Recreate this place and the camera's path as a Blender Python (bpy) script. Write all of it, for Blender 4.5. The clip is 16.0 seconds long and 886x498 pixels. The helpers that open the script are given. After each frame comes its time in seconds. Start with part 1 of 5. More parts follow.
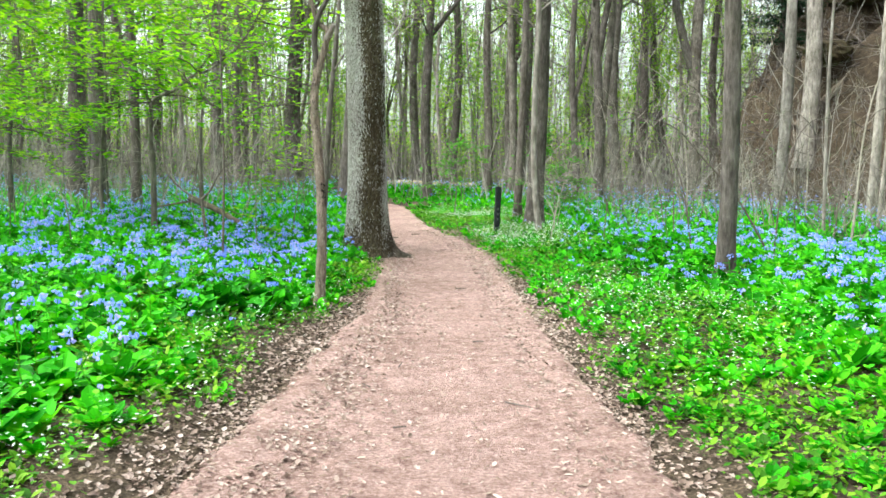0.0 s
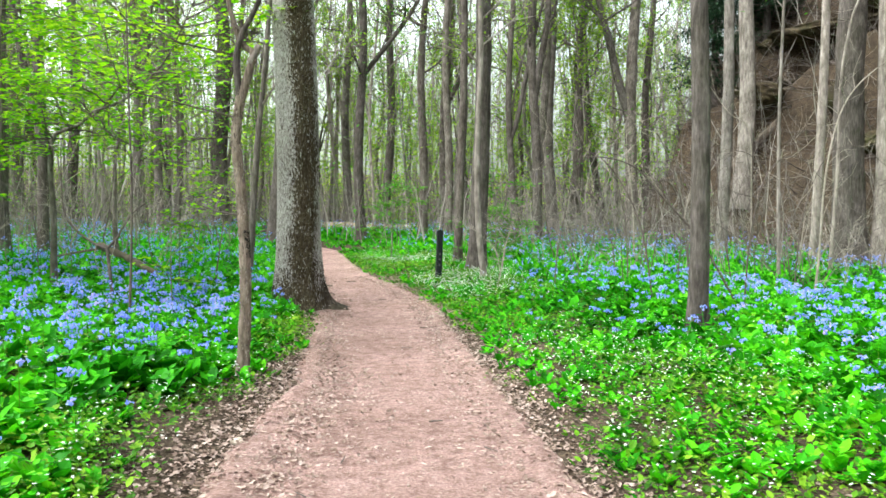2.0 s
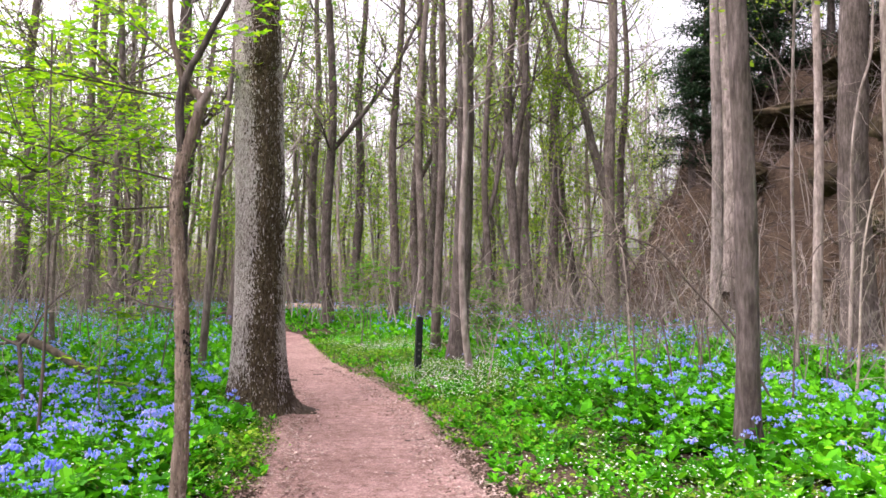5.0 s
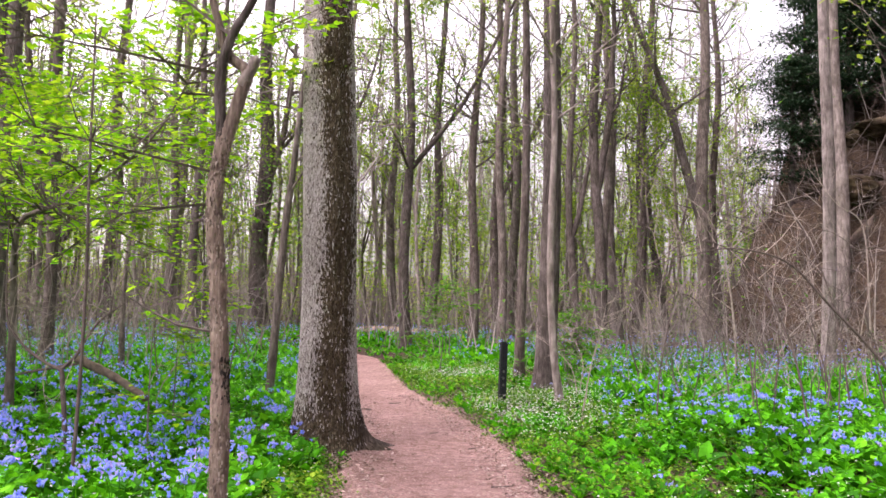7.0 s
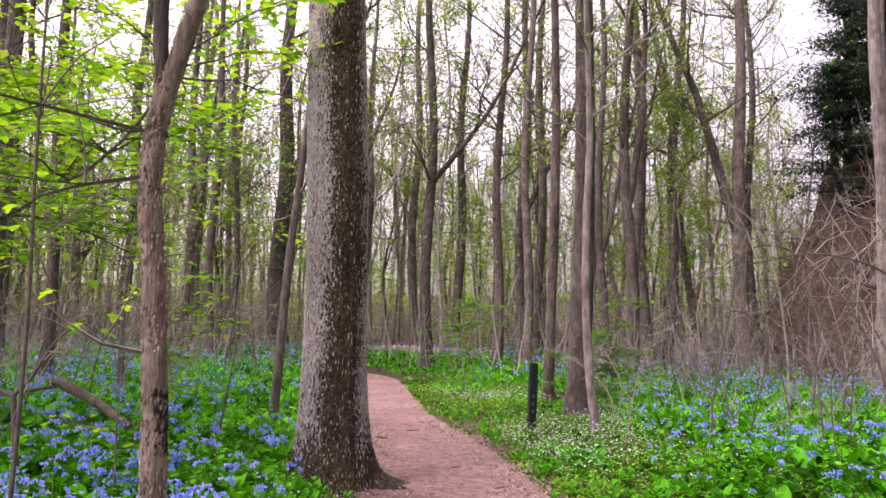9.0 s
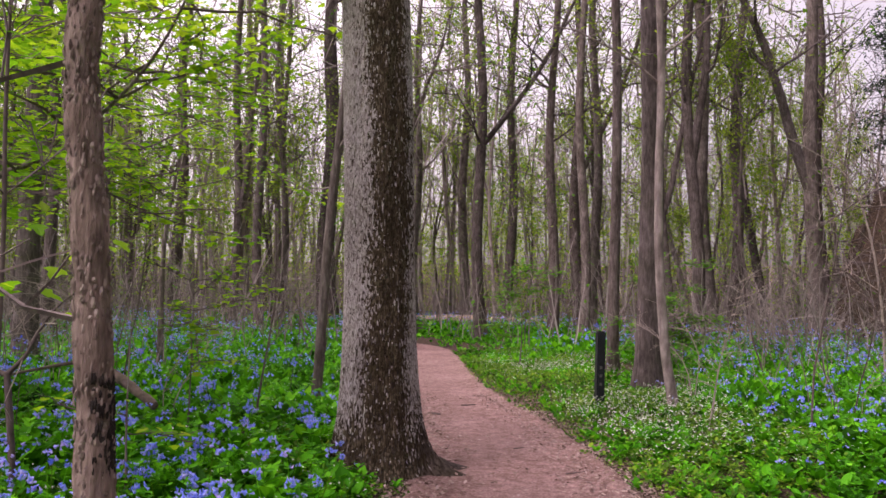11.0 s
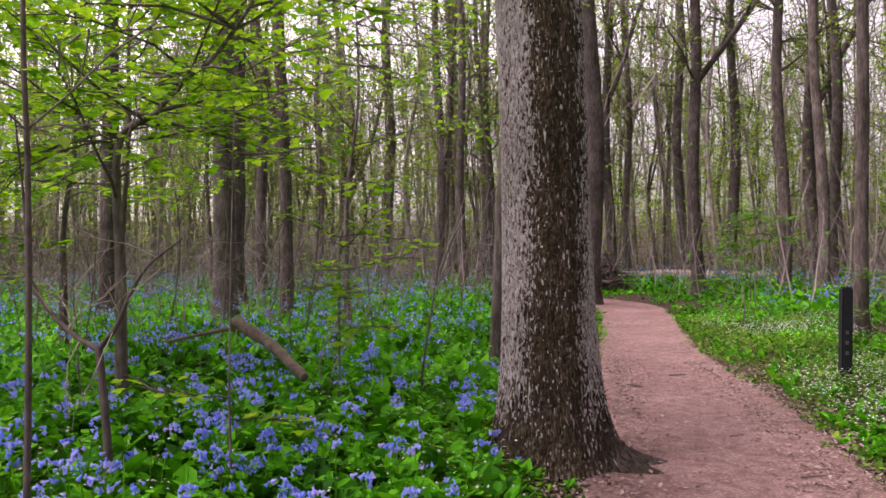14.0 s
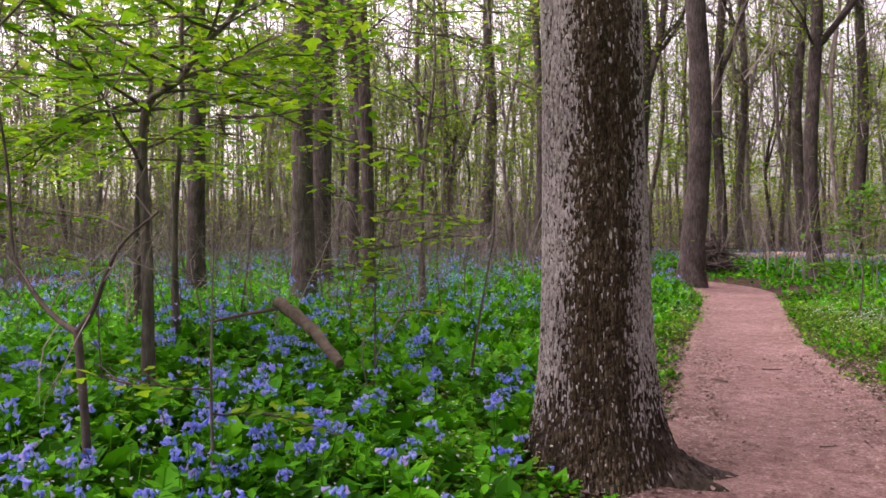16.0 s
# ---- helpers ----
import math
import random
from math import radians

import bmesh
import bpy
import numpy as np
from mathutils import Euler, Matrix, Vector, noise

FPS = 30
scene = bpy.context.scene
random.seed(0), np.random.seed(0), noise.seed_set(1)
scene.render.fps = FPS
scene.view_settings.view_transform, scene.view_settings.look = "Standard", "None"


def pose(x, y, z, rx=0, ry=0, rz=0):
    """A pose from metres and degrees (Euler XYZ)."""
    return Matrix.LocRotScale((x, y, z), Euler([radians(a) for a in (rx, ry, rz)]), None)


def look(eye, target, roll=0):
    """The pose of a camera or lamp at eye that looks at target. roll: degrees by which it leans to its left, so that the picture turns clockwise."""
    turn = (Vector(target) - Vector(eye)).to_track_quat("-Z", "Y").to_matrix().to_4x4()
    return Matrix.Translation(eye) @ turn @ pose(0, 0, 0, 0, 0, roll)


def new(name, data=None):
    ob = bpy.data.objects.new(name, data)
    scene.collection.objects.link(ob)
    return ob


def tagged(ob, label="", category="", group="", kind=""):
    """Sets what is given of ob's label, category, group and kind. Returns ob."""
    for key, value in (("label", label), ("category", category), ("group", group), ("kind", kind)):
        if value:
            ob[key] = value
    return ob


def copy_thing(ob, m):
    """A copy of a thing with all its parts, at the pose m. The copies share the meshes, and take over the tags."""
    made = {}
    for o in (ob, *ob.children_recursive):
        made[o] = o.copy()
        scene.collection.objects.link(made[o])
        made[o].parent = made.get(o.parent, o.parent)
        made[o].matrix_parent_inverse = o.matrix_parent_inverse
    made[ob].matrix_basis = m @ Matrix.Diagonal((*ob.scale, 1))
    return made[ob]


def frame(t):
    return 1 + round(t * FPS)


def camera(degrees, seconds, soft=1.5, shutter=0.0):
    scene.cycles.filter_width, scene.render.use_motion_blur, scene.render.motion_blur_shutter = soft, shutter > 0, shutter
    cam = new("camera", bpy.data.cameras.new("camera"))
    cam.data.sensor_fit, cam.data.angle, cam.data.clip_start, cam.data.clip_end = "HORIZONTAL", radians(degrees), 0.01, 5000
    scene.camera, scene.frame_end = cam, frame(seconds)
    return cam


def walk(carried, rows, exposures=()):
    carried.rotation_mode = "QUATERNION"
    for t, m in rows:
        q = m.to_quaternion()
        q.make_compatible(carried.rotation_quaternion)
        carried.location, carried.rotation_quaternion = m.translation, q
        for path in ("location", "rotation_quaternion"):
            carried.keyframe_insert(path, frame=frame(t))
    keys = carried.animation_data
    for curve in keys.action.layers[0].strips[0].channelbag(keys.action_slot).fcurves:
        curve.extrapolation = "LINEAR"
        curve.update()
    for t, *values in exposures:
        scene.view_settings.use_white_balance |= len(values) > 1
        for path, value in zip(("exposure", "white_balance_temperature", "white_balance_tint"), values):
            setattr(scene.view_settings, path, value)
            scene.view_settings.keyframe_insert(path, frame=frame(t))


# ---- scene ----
cam = camera(57.2, 16.0, soft=1.6)
PATH = [
    (0, (0.000, 0.000, 1.553), (-0.053, 3.980, 1.155), 1.0),
    (0.5, (-0.022, 0.296, 1.538), (-0.321, 4.266, 1.150), 1.8),
    (1, (-0.116, 0.584, 1.527), (-0.171, 4.564, 1.121), 2.4),
    (1.5, (-0.172, 0.892, 1.529), (0.137, 4.860, 1.141), 1.7),
    (2, (-0.148, 1.197, 1.576), (0.132, 5.183, 1.384), 0.8),
    (2.5, (-0.201, 1.405, 1.608), (0.061, 5.397, 1.604), 1.3),
    (3, (-0.311, 1.642, 1.632), (0.118, 5.613, 1.836), 1.7),
    (3.2, (-0.322, 1.722, 1.643), (0.173, 5.685, 1.871), 1.5),
    (5.3, (-0.289, 3.130, 1.680), (0.126, 7.104, 1.876), 0.6),
    (5.5, (-0.247, 3.241, 1.688), (0.070, 7.218, 1.950), 0.8),
    (6, (-0.236, 3.498, 1.657), (-0.066, 7.484, 1.929), 0.8),
    (6.5, (-0.295, 3.816, 1.659), (-0.161, 7.807, 1.869), 0.5),
    (7, (-0.302, 4.138, 1.640), (-0.243, 8.125, 1.948), 1.3),
    (7.5, (-0.299, 4.456, 1.650), (-0.277, 8.429, 2.112), 2.2),
    (8, (-0.339, 4.775, 1.661), (-0.060, 8.720, 2.263), 0.7),
    (8.5, (-0.347, 5.090, 1.640), (-0.106, 9.057, 2.084), 0.3),
    (9, (-0.282, 5.388, 1.622), (-0.339, 9.369, 2.020), 1.5),
    (9.2, (-0.276, 5.479, 1.609), (-0.410, 9.461, 1.969), 1.8),
    (11.3, (-0.395, 6.673, 1.572), (-0.698, 10.657, 1.790), 0.7),
    (11.5, (-0.407, 6.793, 1.586), (-0.691, 10.777, 1.770), 0.4),
    (12, (-0.410, 7.064, 1.557), (-0.796, 11.044, 1.625), 1.0),
    (12.5, (-0.343, 7.305, 1.568), (-0.902, 11.265, 1.650), 1.3),
    (13, (-0.352, 7.597, 1.571), (-1.109, 11.524, 1.641), 0.5),
    (13.5, (-0.352, 7.823, 1.562), (-1.357, 11.694, 1.606), -0.7),
    (14, (-0.234, 7.955, 1.545), (-1.565, 11.726, 1.581), -0.6),
    (14.5, (-0.106, 8.168, 1.536), (-1.654, 11.857, 1.548), -0.9),
    (15, (-0.101, 8.434, 1.527), (-1.645, 12.123, 1.575), -0.4),
    (15.5, (-0.083, 8.647, 1.537), (-1.686, 12.311, 1.473), -0.9),
    (16, (0.000, 8.787, 1.531), (-1.828, 12.345, 1.469), -0.2),
]
EXPOSURES = [(0, 1.85, 6150, -9), (1, 1.75, 6150, -9), (2.5, 1.7, 6350, 5), (3, 1.48, 6500, 17), (5.5, 1.5, 6600, 25), (6, 1.42, 6600, 26), (7, 1.46, 6650, 29), (8, 1.1, 6650, 32),
             (9, 1.22, 6700, 35), (11.5, 0.72, 6750, 38), (12.5, 1.28, 6750, 35), (13, 1.3, 6750, 35), (13.5, 1.12, 6750, 35), (14, 0.9, 6750, 36), (14.5, 0.7, 6800, 36), (15, 0.7, 6800, 36), (15.5, 0.76, 6800, 36), (16, 0.92, 6800, 37)]
walk(cam, [(t, look(eye, target, roll)) for t, eye, target, roll in PATH], EXPOSURES)

# ---------------------------------------------------------------- light
world = bpy.data.worlds.new("overcast_sky")
scene.world = world
world.use_nodes = True
wn = world.node_tree.nodes
sky = wn.new("ShaderNodeTexSky")
sky.sky_type, sky.sun_disc = "NISHITA", False
sky.sun_elevation, sky.sun_rotation = radians(52), radians(300)
sky.air_density, sky.dust_density, sky.ozone_density = 1.0, 6.0, 0.6
pale = wn.new("ShaderNodeHueSaturation")
pale.inputs["Saturation"].default_value = 0.22
world.node_tree.links.new(sky.outputs[0], pale.inputs["Color"])
world.node_tree.links.new(pale.outputs[0], wn["Background"].inputs["Color"])
wn["Background"].inputs["Strength"].default_value = 0.15

sun = new("sun", bpy.data.lights.new("sun", "SUN"))
sun.data.energy, sun.data.angle, sun.data.color = 1.5, radians(18), (1.0, 0.96, 0.9)
sun.matrix_world = look((-20, -12, 32), (0, 12, 0))

# ---------------------------------------------------------------- materials
def material(name, rough=0.8, spec=0.3):
    m = bpy.data.materials.new(name)
    m.use_nodes = True
    b = m.node_tree.nodes["Principled BSDF"]
    b.inputs["Roughness"].default_value = rough
    b.inputs["Specular IOR Level"].default_value = spec
    return m, m.node_tree.nodes, m.node_tree.links, b


def ramp(nodes, stops):
    r = nodes.new("ShaderNodeValToRGB")
    while len(r.color_ramp.elements) < len(stops):
        r.color_ramp.elements.new(0.5)
    for e, (p, c) in zip(r.color_ramp.elements, stops):
        e.position, e.color = p, (*c, 1)
    return r


def noise_node(nodes, links, coord, scale, detail=4, rough=0.6, stretch=None):
    n = nodes.new("ShaderNodeTexNoise")
    n.inputs["Scale"].default_value, n.inputs["Detail"].default_value, n.inputs["Roughness"].default_value = scale, detail, rough
    if stretch:
        mp = nodes.new("ShaderNodeMapping")
        mp.inputs["Scale"].default_value = stretch
        links.new(coord, mp.inputs["Vector"])
        coord = mp.outputs[0]
    links.new(coord, n.inputs["Vector"])
    return n


def mix_colour(nodes, links, fac, a, b, blend="MIX"):
    x = nodes.new("ShaderNodeMix")
    x.data_type, x.blend_type = "RGBA", blend
    for sock, v in ((x.inputs[0], fac), (x.inputs[6], a), (x.inputs[7], b)):
        if isinstance(v, (int, float)):
            sock.default_value = v
        elif isinstance(v, tuple):
            sock.default_value = (*v, 1)
        else:
            links.new(v, sock)
    return x.outputs[2]


def bump(nodes, links, bsdf, height, strength, distance):
    b = nodes.new("ShaderNodeBump")
    b.inputs["Strength"].default_value, b.inputs["Distance"].default_value = strength, distance
    links.new(height, b.inputs["Height"])
    links.new(b.outputs[0], bsdf.inputs["Normal"])


def bark_material(name, dark, mid, light, moss=0.0, furrow=1.0, scale=9.0):
    m, n, l, b = material(name, 0.9, 0.15)
    co = n.new("ShaderNodeTexCoord").outputs["Object"]
    fine = noise_node(n, l, co, scale, 6, 0.65, (3.0, 3.0, 0.55))
    large = noise_node(n, l, co, 1.1, 3, 0.6)
    r = ramp(n, ((0.30, dark), (0.5, mid), (0.72, light)))
    l.new(fine.outputs[0], r.inputs[0])
    info = n.new("ShaderNodeObjectInfo")
    tone = ramp(n, ((0.0, (0.72, 0.70, 0.70)), (1.0, (1.12, 1.06, 1.02))))
    l.new(info.outputs["Random"], tone.inputs[0])
    col = mix_colour(n, l, 1.0, r.outputs[0], tone.outputs[0], "MULTIPLY")
    if moss:
        mr = ramp(n, ((0.45, (0, 0, 0)), (0.62, (moss, moss, moss))))
        l.new(large.outputs[0], mr.inputs[0])
        col = mix_colour(n, l, mr.outputs[0], col, (0.045, 0.042, 0.018))
    blotch = noise_node(n, l, co, 3.2, 5, 0.7, (1.0, 1.0, 0.6))
    lichen = ramp(n, ((0.34, (0.62, 0.60, 0.58)), (0.5, (1.0, 1.0, 1.0)), (0.66, (1.5, 1.5, 1.52))))
    l.new(blotch.outputs[0], lichen.inputs[0])
    col = mix_colour(n, l, 1.0, col, lichen.outputs[0], "MULTIPLY")
    l.new(col, b.inputs["Base Color"])
    bump(n, l, b, fine.outputs[0], 1.0 * furrow, 0.045)
    return m


def leaf_material(name, colours, glow=0.45, rough=0.6):
    """Thin leaf: diffuse and translucent, its tone varied leaf by leaf."""
    m, n, l, b = material(name, rough, 0.12)
    g = n.new("ShaderNodeNewGeometry")
    r = ramp(n, tuple((i / (len(colours) - 1), c) for i, c in enumerate(colours)))
    co = n.new("ShaderNodeTexCoord").outputs["Object"]
    big = noise_node(n, l, co, 0.6, 2)
    add = n.new("ShaderNodeMath")
    add.operation = "MULTIPLY_ADD"
    l.new(big.outputs[0], add.inputs[0])
    add.inputs[1].default_value = 0.9
    half = n.new("ShaderNodeMath")
    half.operation = "MULTIPLY_ADD"
    l.new(g.outputs["Random Per Island"], half.inputs[0])
    half.inputs[1].default_value, half.inputs[2].default_value = 0.75, -0.32
    l.new(half.outputs[0], add.inputs[2])
    l.new(add.outputs[0], r.inputs[0])
    l.new(r.outputs[0], b.inputs["Base Color"])
    t = n.new("ShaderNodeBsdfTranslucent")
    l.new(r.outputs[0], t.inputs["Color"])
    mx = n.new("ShaderNodeMixShader")
    mx.inputs[0].default_value = glow
    l.new(b.outputs[0], mx.inputs[1])
    l.new(t.outputs[0], mx.inputs[2])
    l.new(mx.outputs[0], n["Material Output"].inputs["Surface"])
    return m


def plain(name, colour, var=0.25, rough=0.8, scale=30, strength=0.4):
    m, n, l, b = material(name, rough)
    co = n.new("ShaderNodeTexCoord").outputs["Object"]
    nz = noise_node(n, l, co, scale, 5)
    r = ramp(n, ((0.3, tuple(c * (1 - var) for c in colour)), (0.7, tuple(min(1, c * (1 + var)) for c in colour))))
    l.new(nz.outputs[0], r.inputs[0])
    l.new(r.outputs[0], b.inputs["Base Color"])
    bump(n, l, b, nz.outputs[0], strength, 0.01)
    return m


BARK_BIG = bark_material("big_bark", (0.03, 0.023, 0.019), (0.08, 0.065, 0.056), (0.15, 0.128, 0.115), moss=0.6, scale=11)
BARK_GREY = bark_material("grey_bark", (0.075, 0.064, 0.061), (0.165, 0.142, 0.135), (0.29, 0.255, 0.245), moss=0.3, furrow=0.8)
BARK_DARK = bark_material("dark_bark", (0.052, 0.043, 0.042), (0.112, 0.095, 0.092), (0.20, 0.173, 0.168), moss=0.2)
BARK_PALE = bark_material("pale_bark", (0.13, 0.112, 0.107), (0.27, 0.235, 0.225), (0.42, 0.375, 0.36), moss=0.15, furrow=0.6, scale=5)
BARK_TAN = bark_material("tan_bark", (0.10, 0.075, 0.062), (0.25, 0.195, 0.165), (0.42, 0.345, 0.30), moss=0.25, furrow=0.8, scale=11)
TWIG = plain("twig_bark", (0.105, 0.080, 0.074), 0.4, 0.85, 14)
TWIG_PALE = plain("pale_twig", (0.30, 0.25, 0.22), 0.35, 0.85, 14)
DEADWOOD = plain("dead_wood", (0.15, 0.112, 0.092), 0.45, 0.9, 12, 0.7)
CHAR = plain("blackened_bark", (0.018, 0.014, 0.012), 0.5, 0.9, 20, 0.8)
POST = plain("black_post", (0.012, 0.014, 0.018), 0.35, 0.55, 25, 0.15)
MARK = plain("pale_marking", (0.09, 0.09, 0.09), 0.15, 0.6, 30, 0.1)
ROCK = bark_material("sandstone", (0.018, 0.014, 0.010), (0.05, 0.038, 0.025), (0.105, 0.08, 0.048), moss=0.75, furrow=1.0, scale=1.6)
# pale plates carry the trunk's lit left side, dark ones its mossy, shaded front
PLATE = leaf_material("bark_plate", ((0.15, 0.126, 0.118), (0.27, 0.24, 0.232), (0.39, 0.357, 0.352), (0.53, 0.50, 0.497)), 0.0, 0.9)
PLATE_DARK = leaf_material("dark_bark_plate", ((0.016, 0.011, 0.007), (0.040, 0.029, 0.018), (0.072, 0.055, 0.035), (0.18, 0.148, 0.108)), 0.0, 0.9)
PLATE_TAN = leaf_material("tan_plate", ((0.07, 0.052, 0.043), (0.15, 0.118, 0.10), (0.25, 0.20, 0.172), (0.38, 0.32, 0.28)), 0.0, 0.9)
BRUSH = leaf_material("brush_stem", ((0.08, 0.065, 0.06), (0.15, 0.126, 0.118), (0.23, 0.20, 0.188), (0.36, 0.32, 0.30)), 0.0, 0.85)
STONE = plain("pale_stone", (0.42, 0.36, 0.30), 0.2, 0.8, 18, 0.4)

LEAF_BLUEBELL = leaf_material("bluebell_leaf", ((0.006, 0.045, 0.002), (0.030, 0.22, 0.003), (0.078, 0.42, 0.005), (0.20, 0.64, 0.012)), 0.34)
LEAF_LOW = leaf_material("low_leaf", ((0.013, 0.045, 0.003), (0.042, 0.13, 0.006), (0.11, 0.26, 0.010), (0.27, 0.44, 0.03)), 0.3)
LEAF_MAPLE = leaf_material("maple_leaf", ((0.055, 0.19, 0.005), (0.14, 0.36, 0.007), (0.27, 0.50, 0.010), (0.43, 0.59, 0.025)), 0.6)
LEAF_SPRING = leaf_material("spring_leaf", ((0.09, 0.20, 0.010), (0.16, 0.29, 0.018), (0.25, 0.38, 0.03), (0.37, 0.46, 0.07)), 0.55)
LEAF_SHRUB = leaf_material("shrub_leaf", ((0.05, 0.18, 0.012), (0.10, 0.28, 0.02), (0.16, 0.36, 0.03)), 0.5)
NEEDLE = leaf_material("hemlock_needle", ((0.014, 0.034, 0.02), (0.032, 0.066, 0.036), (0.06, 0.10, 0.05)), 0.3)
PETAL_BLUE = leaf_material("blue_petal", ((0.18, 0.24, 0.89), (0.29, 0.37, 0.96), (0.43, 0.50, 0.97), (0.66, 0.50, 0.93)), 0.5)
PETAL_WHITE = leaf_material("white_petal", ((0.62, 0.66, 0.58), (0.78, 0.78, 0.72), (0.80, 0.80, 0.78)), 0.3)
LITTER = leaf_material("dead_leaf", ((0.10, 0.066, 0.055), (0.23, 0.16, 0.138), (0.36, 0.265, 0.24), (0.50, 0.395, 0.37)), 0.1, 0.8)
CHIP = leaf_material("wood_chip", ((0.12, 0.08, 0.062), (0.26, 0.175, 0.145), (0.42, 0.31, 0.27), (0.55, 0.44, 0.39)), 0.0, 0.9)


def ground_material():
    m, n, l, b = material("leaf_litter_soil", 0.95, 0.1)
    co = n.new("ShaderNodeTexCoord").outputs["Object"]
    big, mid, fine = noise_node(n, l, co, 0.35, 4), noise_node(n, l, co, 5.0, 5), noise_node(n, l, co, 45.0, 5)
    r = ramp(n, ((0.3, (0.028, 0.021, 0.016)), (0.5, (0.074, 0.055, 0.043)), (0.7, (0.165, 0.125, 0.098))))
    l.new(fine.outputs[0], r.inputs[0])
    g = ramp(n, ((0.35, (0.62, 0.60, 0.58)), (0.65, (1.25, 1.2, 1.15))))
    l.new(mid.outputs[0], g.inputs[0])
    col = mix_colour(n, l, 1.0, r.outputs[0], g.outputs[0], "MULTIPLY")
    t = ramp(n, ((0.3, (0.75, 0.75, 0.75)), (0.7, (1.15, 1.1, 1.05))))
    l.new(big.outputs[0], t.inputs[0])
    l.new(mix_colour(n, l, 1.0, col, t.outputs[0], "MULTIPLY"), b.inputs["Base Color"])
    bump(n, l, b, fine.outputs[0], 0.8, 0.03)
    return m


def trail_material():
    m, n, l, b = material("trodden_earth", 0.95, 0.1)
    co = n.new("ShaderNodeTexCoord").outputs["Object"]
    big, mid, fine = noise_node(n, l, co, 0.8, 4), noise_node(n, l, co, 7.0, 6, 0.7), noise_node(n, l, co, 42.0, 7, 0.75)
    r = ramp(n, ((0.33, (0.185, 0.108, 0.098)), (0.5, (0.325, 0.205, 0.192)), (0.67, (0.50, 0.355, 0.34))))
    l.new(fine.outputs[0], r.inputs[0])
    t = ramp(n, ((0.36, (0.66, 0.62, 0.60)), (0.52, (1.0, 1.0, 1.0)), (0.66, (1.2, 1.18, 1.17))))
    l.new(mid.outputs[0], t.inputs[0])
    u = ramp(n, ((0.35, (0.82, 0.80, 0.78)), (0.65, (1.1, 1.1, 1.1))))
    l.new(big.outputs[0], u.inputs[0])
    col = mix_colour(n, l, 1.0, r.outputs[0], t.outputs[0], "MULTIPLY")
    l.new(mix_colour(n, l, 1.0, col, u.outputs[0], "MULTIPLY"), b.inputs["Base Color"])
    add = n.new("ShaderNodeMath")
    l.new(fine.outputs[0], add.inputs[0])
    l.new(mid.outputs[0], add.inputs[1])
    bump(n, l, b, add.outputs[0], 1.0, 0.03)
    return m


# ---------------------------------------------------------------- mesh tools
RNG = np.random.default_rng(7)


def mesh_object(name, pieces, mats, parent=None, smooth=False, label=""):
    """One mesh object out of (vertices, faces[, material slot]) pieces; faces are arrays of triangles or quads."""
    me = bpy.data.meshes.new(name)
    vs, idx, starts, slots, base, at = [], [], [], [], 0, 0
    for p in pieces:
        v, f = np.asarray(p[0], np.float32).reshape(-1, 3), np.asarray(p[1], np.int32)
        k = f.shape[1]
        vs.append(v)
        idx.append((f + base).ravel())
        starts.append(at + k * np.arange(len(f)))
        slots.append(np.full(len(f), p[2] if len(p) > 2 else 0))
        base, at = base + len(v), at + f.size
    vs, idx = np.concatenate(vs), np.concatenate(idx)
    starts, slots = np.concatenate(starts), np.concatenate(slots)
    me.vertices.add(len(vs))
    me.vertices.foreach_set("co", vs.ravel())
    me.loops.add(len(idx))
    me.loops.foreach_set("vertex_index", idx.astype(np.int32))
    me.polygons.add(len(starts))
    me.polygons.foreach_set("loop_start", starts.astype(np.int32))
    for mt in mats:
        me.materials.append(mt)
    me.polygons.foreach_set("material_index", slots.astype(np.int32))
    me.polygons.foreach_set("use_smooth", np.full(len(starts), smooth))
    me.update(calc_edges=True)
    me.validate()
    ob = new(name, me)
    if parent is not None:
        ob.parent = parent
    if label:
        ob["label"] = label
    return ob


def empty(name, x=0, y=0, z=0):
    e = new(name)
    e.empty_display_size = 0.2
    e.matrix_basis = pose(x, y, z)
    return e


def tube(points, radii, sides=8, lump=0.0, cap=True):
    """A round stem along points; lump roughens the radius."""
    p, r = np.asarray(points, float), np.asarray(radii, float)
    t = np.gradient(p, axis=0)
    t /= np.linalg.norm(t, axis=1, keepdims=True) + 1e-9
    ref = np.array((0.0, 1.0, 0.15)) if abs(t[len(t) // 2][1]) < 0.8 else np.array((1.0, 0.0, 0.1))
    u = np.cross(t, ref)
    u /= np.linalg.norm(u, axis=1, keepdims=True) + 1e-9
    w = np.cross(t, u)
    a = np.linspace(0, 2 * np.pi, sides, endpoint=False)
    rr = r[:, None] * (1 + lump * RNG.normal(size=(len(p), sides)))
    v = p[:, None] + rr[..., None] * (np.cos(a)[None, :, None] * u[:, None] + np.sin(a)[None, :, None] * w[:, None])
    i, j = np.meshgrid(np.arange(len(p) - 1), np.arange(sides), indexing="ij")
    k = (j + 1) % sides
    f = np.stack([i * sides + j, i * sides + k, (i + 1) * sides + k, (i + 1) * sides + j], -1).reshape(-1, 4)
    out = [(v.reshape(-1, 3), f)]
    if cap:
        last = np.concatenate([v[-1], [p[-1] + t[-1] * r[-1] * 0.6]])
        out.append((last, np.stack([np.arange(sides), (np.arange(sides) + 1) % sides, np.full(sides, sides)], 1)))
    return out


